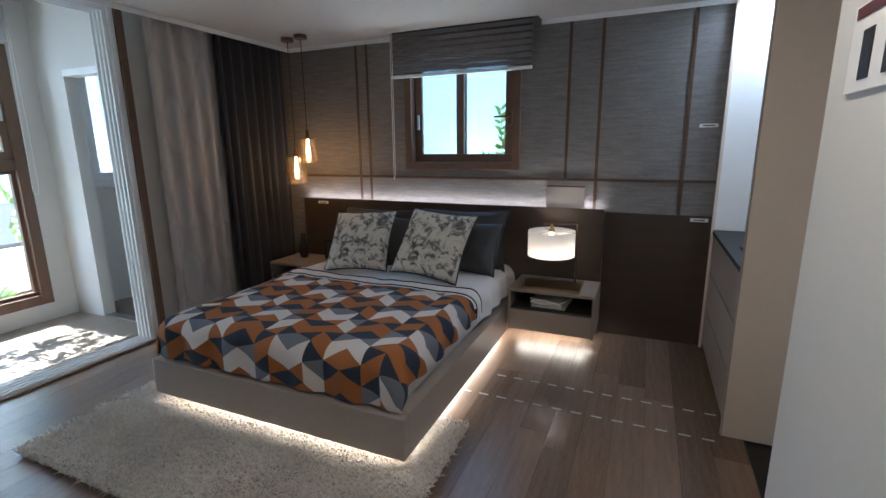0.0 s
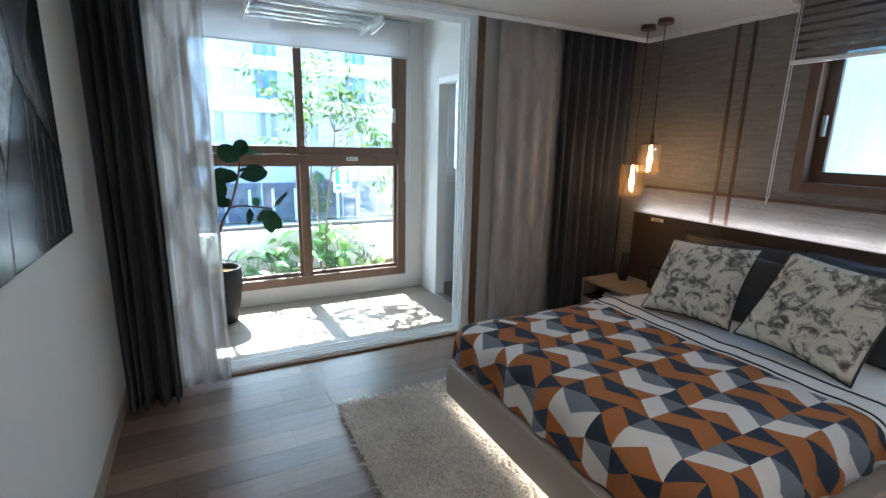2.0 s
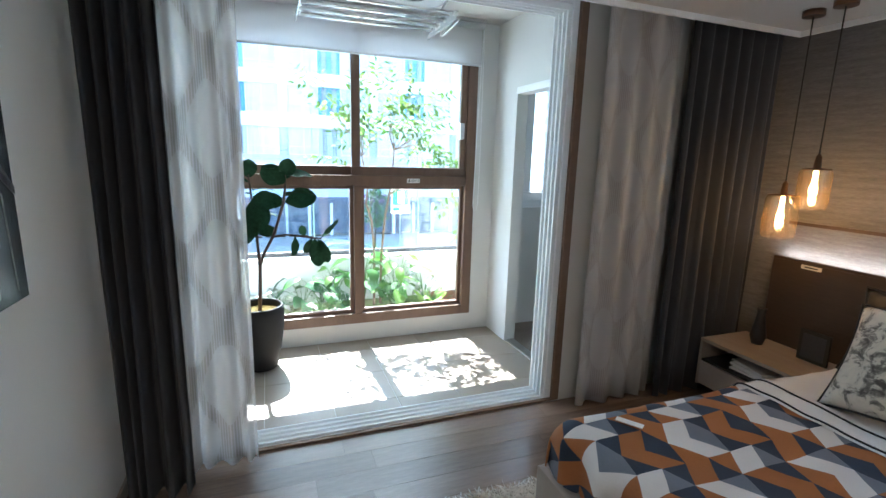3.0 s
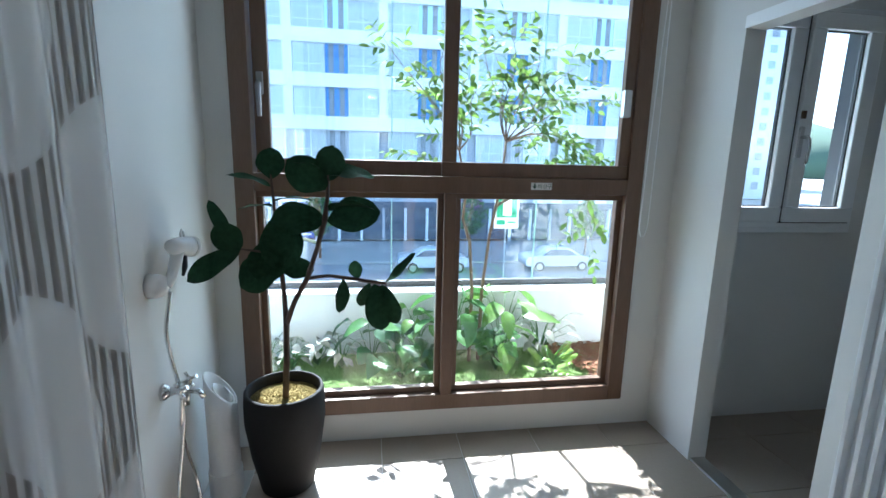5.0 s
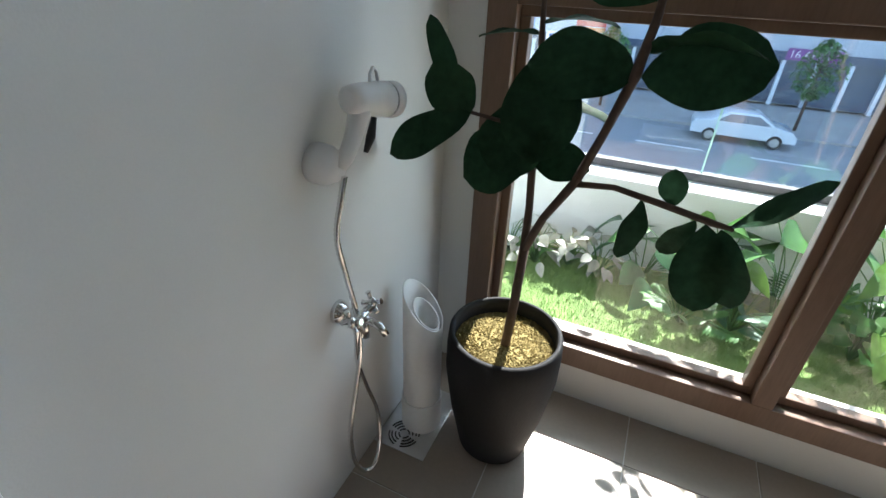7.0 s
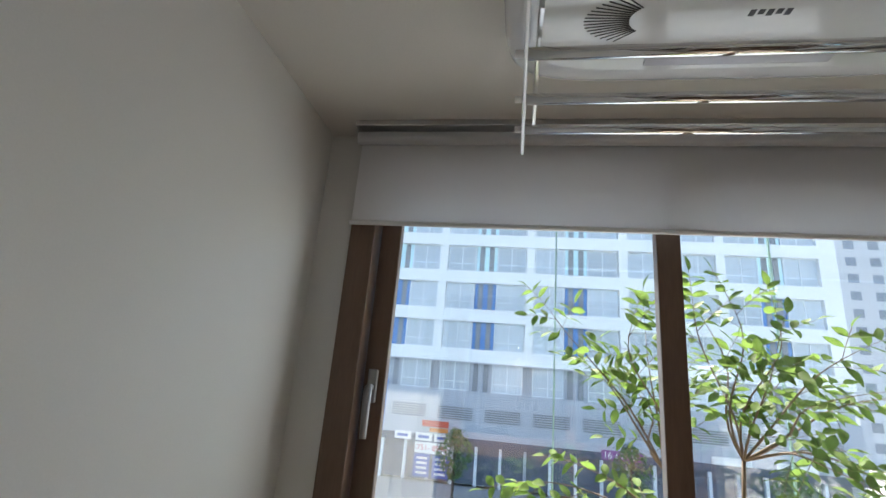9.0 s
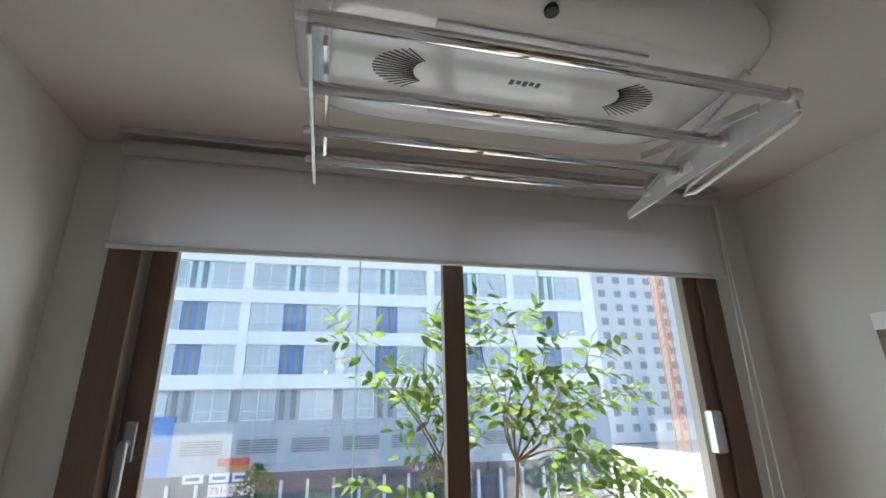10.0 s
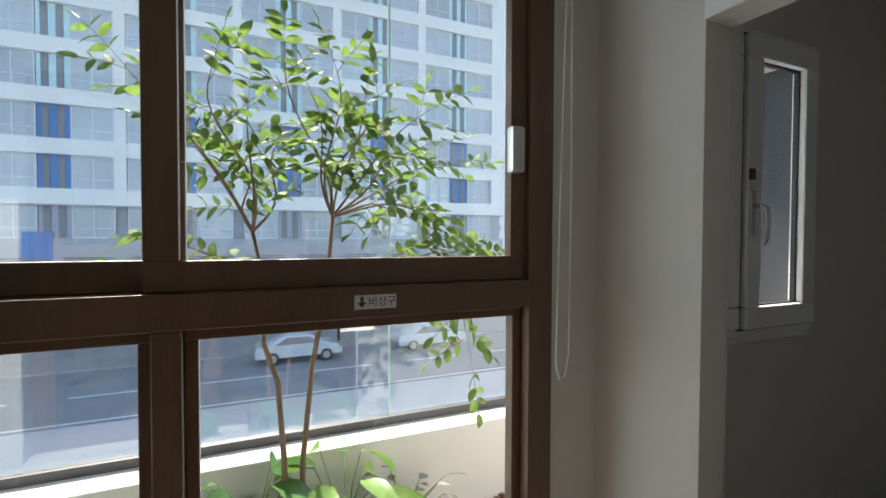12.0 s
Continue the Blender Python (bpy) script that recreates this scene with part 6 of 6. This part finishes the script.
for b in range(NB + 1):
    y = BY_0 + b * BAY
    box_part("pillar", (FX - 0.6, y - 0.32, F0 + FH), (FX - 0.01, y + 0.32 + (0.58 if b == NB else 0), F0 + NF * FH), BWHITE, bd, bevel=0)
box_part("low_band", (FX - 0.6, BY_0, F0 - 2.9), (FX, BYE, F0 + 0.50), BGREY, bd, "grey band over the shops", 0)
box_part("low_band", (FX - 0.6, BY_0, F0 + 2.55), (FX - 0.002, BYE, F0 + 2.64), BGREY, bd, bevel=0)


def shared(name, fn, mats):
    bm = bmesh.new()
    fn(bm)
    return mesh_of(name, bm, *mats)


def win_mesh(bm):
    add_box(bm, (-0.10, 0, 0), (-0.04, 2.3, 2.14), 0)
    for a, b_ in (((-0.04, 0, 0), (0.02, 0.07, 2.14)), ((-0.04, 2.23, 0), (0.02, 2.3, 2.14)), ((-0.04, 0, 0), (0.02, 2.3, 0.07)), ((-0.04, 0, 2.07), (0.02, 2.3, 2.14)), ((-0.04, 1.12, 0), (0.02, 1.18, 2.14)), ((-0.04, 0, 0.62), (0.02, 2.3, 0.67))):
        add_box(bm, a, b_, 1)


def panel_mesh(bm, mi):
    add_box(bm, (-0.3, 0, 0), (-0.05, 1.66, 2.14), mi)
    for y in (0.24, 1.02):
        add_box(bm, (-0.05, y, 0.02), (0.0, y + 0.38, 2.12), 2)
        for k in range(14):
            add_box(bm, (0.0, y + 0.03, 0.1 + k * 0.13), (0.03, y + 0.35, 0.14 + k * 0.13), 3)


WM = shared("window", win_mesh, (WPANE, WFRM))
PB = shared("facade_panel", lambda bm: panel_mesh(bm, 0), (BLUE, CYAN, LOUV, BGREY))
PC = shared("facade_panel", lambda bm: panel_mesh(bm, 1), (BLUE, CYAN, LOUV, BGREY))
PG = shared("facade_panel", lambda bm: panel_mesh(bm, 3), (BLUE, CYAN, LOUV, BGREY))
inv = bd.matrix_basis.inverted()
for k in range(NF):
    for b in range(NB):
        y = BY_0 + b * BAY + 0.36
        z = F0 + k * FH + 0.50
        for nm, me, yy in (("window", WM, y), ("facade_panel", PG if k == 0 else PB if k in (1, 2) else PC, y + 2.34), ("window", WM, y + 4.03)):
            o = new(nm, me)
            o.parent, o.matrix_parent_inverse = bd, inv
            o.matrix_basis = pose(FX - 0.25, yy, z)
for b in range(NB * 2):
    y = BY_0 + b * BAY / 2 + 0.5
    for k in range(6):
        box_part("louvre", (FX, y, F0 - 1.60 + k * 0.16), (FX + 0.04, y + 2.6, F0 - 1.52 + k * 0.16), LOUV, bd, bevel=0)
# shops
SHOPD = surf("dark_shopfront", (0.10, 0.125, 0.17), 0.12, 0.3, 0.4, 4, 0.0)
box_part("shop_fascia", (FX - 0.5, BY_0, GZ + 2.7), (FX + 0.12, BYE, GZ + 3.2), surf("navy_fascia", (0.06, 0.08, 0.13), 0.5, 0.1, 1, 6, 0.0), bd, bevel=0)
for b in range(NB * 4):
    y = BY_0 + b * BAY / 4
    box_part("shop_window", (FX - 0.4, y + 0.1, GZ + 0.1), (FX - 0.3, y + BAY / 4 - 0.1, GZ + 2.7), SHOPD, bd, bevel=0)
    box_part("shop_pier", (FX - 0.55, y - 0.1, GZ), (FX, y + 0.1, GZ + 2.7), BGREY if b % 4 == 0 else WFRM, bd, bevel=0)
box_part("side_panel", (FX - 0.55, -10.4, F0 - 2.9), (FX + 0.03, -8.9, F0 + 0.9), BLUE, bd, "blue wall panel", 0)
RED = surf("red_sign", (0.55, 0.05, 0.03), 0.5, 0.05, 1, 8, 0)
SIGNB = surf("blue_sign", (0.04, 0.10, 0.38), 0.5, 0.05, 1, 8, 0)
ORNG = surf("orange_sign", (0.65, 0.20, 0.03), 0.5, 0.05, 1, 8, 0)
PURP = surf("purple_sign", (0.22, 0.06, 0.26), 0.5, 0.05, 1, 8, 0)
sg = thing("shop_sign", "white and blue shop signboards with red telephone number", "sign", (FX + 0.1, -5.30, GZ + 1))
box_part("board", (FX + 0.13, -6.30, GZ + 1.9), (FX + 0.18, -3.70, GZ + 2.65), WHITEPL, sg, bevel=0)
lettering("lettering", "751- 8944", (FX + 0.185, -6.15, GZ + 2.27), 0.55, (90, 0, 90), RED, sg)
for y in (-6.30, -4.90):
    box_part("board", (FX + 0.13, y, GZ + 0.3), (FX + 0.18, y + 1.2, GZ + 1.85), SIGNB, sg, bevel=0)
    for k in range(4):
        box_part("text_bar", (FX + 0.185, y + 0.2, GZ + 0.5 + k * 0.33), (FX + 0.19, y + 1.0, GZ + 0.66 + k * 0.33), WHITEPL, sg, "unreadable white line", 0)
for y in (-7.90, -6.30, -4.90):
    box_part("board", (FX + 0.13, y, GZ + 2.75), (FX + 0.18, y + 1.25, GZ + 3.3), WHITEPL, sg, bevel=0)
    box_part("text_bar", (FX + 0.185, y + 0.2, GZ + 2.92), (FX + 0.19, y + 1.0, GZ + 3.12), SIGNB, sg, "unreadable blue line", 0)
box_part("board", (FX + 0.13, -5.90, GZ + 3.75), (FX + 0.18, -3.90, GZ + 4.2), RED, sg, bevel=0)
box_part("board", (FX + 0.13, -5.30, GZ + 3.4), (FX + 0.18, -3.90, GZ + 3.7), ORNG, sg, bevel=0)
sg2 = thing("shop_sign", "purple and white shop banner above a doorway", "sign", (FX + 0.1, 8.20, GZ + 2.7))
box_part("board", (FX + 0.13, 7.00, GZ + 2.75), (FX + 0.18, 9.80, GZ + 3.4), PURP, sg2, bevel=0)
lettering("lettering", "16 61-10", (FX + 0.185, 7.12, GZ + 3.06), 0.62, (90, 0, 90), WHITEPL, sg2)
box_part("board", (FX + 0.13, 14.20, GZ + 3.2), (FX + 0.18, 16.70, GZ + 3.7), WHITEPL, sg2, bevel=0)
box_part("board", (FX + 0.13, 18.20, GZ + 3.2), (FX + 0.18, 20.70, GZ + 3.7), WHITEPL, sg2, bevel=0)

# exit board on a slim post beyond the balustrade
EX = -7.214
EY0, EY1, EZ0, EZ1 = 2.063, 2.335, 0.702, 1.056
ex = thing("exit_sign", "white and green exit board on a slim metal post", "sign", (EX, EY0, EZ0))
box_part("board", (EX - 0.002, EY0, EZ0), (EX + 0.0050, EY1, EZ1), WHITEPL, ex, bevel=0.001)
EXG = surf("exit_green", (0.02, 0.30, 0.14), 0.5, 0.05, 3, 30, 0)
EW, EH = EY1 - EY0, EZ1 - EZ0
box_part("pictogram", (EX + 0.0052, EY0 + 0.08 * EW, EZ0 + 0.34 * EH), (EX + 0.0070, EY1 - 0.08 * EW, EZ1 - 0.06 * EH), EXG, ex, "green pictogram field", 0)
box_part("door_shape", (EX + 0.0072, EY0 + 0.34 * EW, EZ0 + 0.40 * EH), (EX + 0.0090, EY0 + 0.70 * EW, EZ1 - 0.12 * EH), WHITEPL, ex, "white doorway shape", 0)
box_part("arrow", (EX + 0.0052, EY0 + 0.55 * EW, EZ0 + 0.16 * EH), (EX + 0.0070, EY1 - 0.10 * EW, EZ0 + 0.22 * EH), EXG, ex, "green arrow", 0)
box_part("text_bar", (EX + 0.0052, EY0 + 0.10 * EW, EZ0 + 0.12 * EH), (EX + 0.0070, EY0 + 0.45 * EW, EZ0 + 0.26 * EH), EXG, ex, "unreadable green word", 0)
bm = bmesh.new()
add_tube(bm, [(EX - 0.008, (EY0 + EY1) / 2, GZ), (EX - 0.008, (EY0 + EY1) / 2, EZ1 - 0.05)], 0.006, 8)
part("post", bm, ALU, ex, "slim metal post")


# cars
def car(x, y, col, rz):
    paint = surf("car_paint", col, 0.25, 0.03, 1, 20, 0.0, coat=0.8)
    c = thing("car", "silver-white saloon car parked at the kerb", "car", (0, 0, 0), "parked cars")
    prof = [(-2.25, 0.35), (-2.28, 0.7), (-2.15, 0.92), (-1.45, 1.02), (-0.75, 1.42), (0.55, 1.44), (1.25, 1.0), (2.0, 0.86), (2.25, 0.62), (2.25, 0.35)]
    bm = bmesh.new()
    ring = []
    for yy, inset in ((-0.88, 1.0), (-0.80, 1.02), (0.80, 1.02), (0.88, 1.0)):
        ring.append([bm.verts.new((px, yy * (0.84 if pz > 1.1 else 1.0), 0.3 + (pz - 0.3) * inset)) for px, pz in prof])
    for a, b_ in zip(ring, ring[1:]):
        for k in range(len(prof) - 1):
            f = bm.faces.new((a[k], a[k + 1], b_[k + 1], b_[k]))
            f.smooth = True
        bm.faces.new((a[-1], a[0], b_[0], b_[-1]))
    bm.faces.new(ring[0])
    bm.faces.new(ring[-1][::-1])
    p = part("body", bm, paint)
    p.parent = c
    for sgn in (-1, 1):
        bm = bmesh.new()
        v = [bm.verts.new((px, sgn * (0.885 - 0.10 * (pz - 1.0)), pz)) for px, pz in ((-1.25, 1.02), (-0.68, 1.37), (0.5, 1.38), (1.1, 1.02))]
        e = bmesh.ops.extrude_face_region(bm, geom=[bm.faces.new(v)])
        for q in [q for q in e["geom"] if isinstance(q, bmesh.types.BMVert)]:
            q.co.y -= sgn * 0.12
        p = part("side_window", bm, SHOPD, None, "dark glass")
        p.parent = c
    for x_ in (-1.4, 1.4):
        for yy in (-0.82, 0.82):
            bm = bmesh.new()
            add_tube(bm, [(x_, yy - 0.1, 0.32), (x_, yy + 0.1, 0.32)], 0.32, 20)
            w_ = part("wheel", bm, RUBBER, None, "black tyre")
            w_.parent = c
            bm = bmesh.new()
            add_tube(bm, [(x_, yy - 0.105, 0.32), (x_, yy + 0.105, 0.32)], 0.2, 14)
            r_ = part("rim", bm, ALU, w_)
    c.matrix_basis = pose(x, y, GZ - 0.12, 0, 0, rz)
    return c


c1 = car(-30.3, 4.6, (0.62, 0.66, 0.70), 90)
for x, y in ((-30.3, 12.5),):
    copy_thing(c1, pose(x, y, GZ - 0.12, 0, 0, 90))

# street trees
def street_tree(x, y, h, seed):
    r = random.Random(seed)
    t = thing("street_tree", "young green street tree on the sidewalk", "tree", (x, y, GZ), "street trees")
    bm, lv = bmesh.new(), bmesh.new()
    add_tube(bm, [(x, y, GZ), (x + 0.05, y, GZ + h * 0.45), (x, y + 0.05, GZ + h * 0.8)], [0.09, 0.07, 0.03], 8)
    for k in range(12):
        a = r.uniform(0, math.tau)
        z = GZ + h * r.uniform(0.42, 0.75)
        add_tube(bm, [(x, y, z), (x + 0.9 * math.cos(a), y + 0.9 * math.sin(a), z + r.uniform(0.3, 0.9))], [0.03, 0.01], 5)
    for _ in range(750):
        a, z, q = r.uniform(0, math.tau), r.uniform(0.38, 1.0), r.random() ** 0.5
        rad = h * 0.26 * math.sin(math.pi * min(1, (z - 0.33) / 0.70)) * q
        d = Vector((r.uniform(-1, 1), r.uniform(-1, 1), r.uniform(-0.8, 0.4))).normalized()
        m = d.to_track_quat("X", "Z").to_matrix().to_4x4()
        m.translation = (x + rad * math.cos(a), y + rad * math.sin(a), GZ + h * z)
        add_leaf(lv, m, 0.30, 0.16, 0.2, 0, 2)
    part("trunk", bm, BARK, t)
    part("crown", lv, GREENS[1], t)


street_tree(-33.5, -10.5, 4.6, 1)
street_tree(-33.5, -2.6, 4.4, 2)
street_tree(-33.5, 7.5, 4.5, 3)
street_tree(-33.5, 16.0, 4.2, 4)

# tower, crane and hill beyond
tw = thing("apartment_tower", "pale grey high-rise apartment tower far away", "building", (-95, 62, GZ))
box_part("core", (-112, 50, GZ), (-90, 78, 62), surf("pale_tower", (0.52, 0.55, 0.60), 0.8, 0.05, 0.1, 2, 0.0), tw, bevel=0)
TWM = shared("tower_window", lambda bm: add_box(bm, (-0.1, 0, 0), (0.06, 1.6, 1.5)), (surf("tower_window_glass", (0.20, 0.24, 0.30), 0.2, 0.25, 0.15, 3, 0.0, rand=0.6),))
inv2 = tw.matrix_basis.inverted()
for k in range(20):
    for b in range(7):
        o = new("window", TWM)
        o.parent, o.matrix_parent_inverse = tw, inv2
        o.matrix_basis = pose(-90, 51.5 + b * 3.8, GZ + 2 + k * 3.0)
        if b < 5:
            o = new("window", TWM)
            o.parent, o.matrix_parent_inverse = tw, inv2
            o.matrix_basis = pose(-109 + b * 4, 50.02, GZ + 2 + k * 3.0, 0, 0, -90)
cr = thing("tower_crane", "orange lattice tower crane far away", "crane", (-72, 50, GZ))
bm = bmesh.new()
for dx_, dy_ in ((0, 0), (1.4, 0), (0, 1.4), (1.4, 1.4)):
    add_tube(bm, [(-72 + dx_, 50 + dy_, GZ), (-72 + dx_, 50 + dy_, 46)], 0.10, 4)
for k in range(36):
    z = GZ + k * 1.4
    add_tube(bm, [(-70.6, 50, z), (-70.6, 51.4, z + 1.4)], 0.06, 4)
    add_tube(bm, [(-70.6, 51.4, z), (-70.6, 50, z + 1.4)], 0.06, 4)
    add_tube(bm, [(-72, 50, z), (-70.6, 50, z + 1.4)], 0.06, 4)
part("mast", bm, ORNG, cr)
cr.location.y += 5.4
hl = bmesh.new()
add_lathe(hl, [(260, -6), (220, 18), (150, 42), (70, 60), (0, 66)], (-520, 330, 0), 40)
for v in hl.verts:
    v.co.z += 7 * noise.noise(v.co * 0.02)
structure("hill", hl, surf("wooded_hill", (0.07, 0.11, 0.07), 0.95, 0.4, 0.03, 0.3, 0.5), "wooded hill in the distance", "hill")
tw.location.y += 5.0
tw2 = copy_thing(tw, pose(-175, 120, GZ))
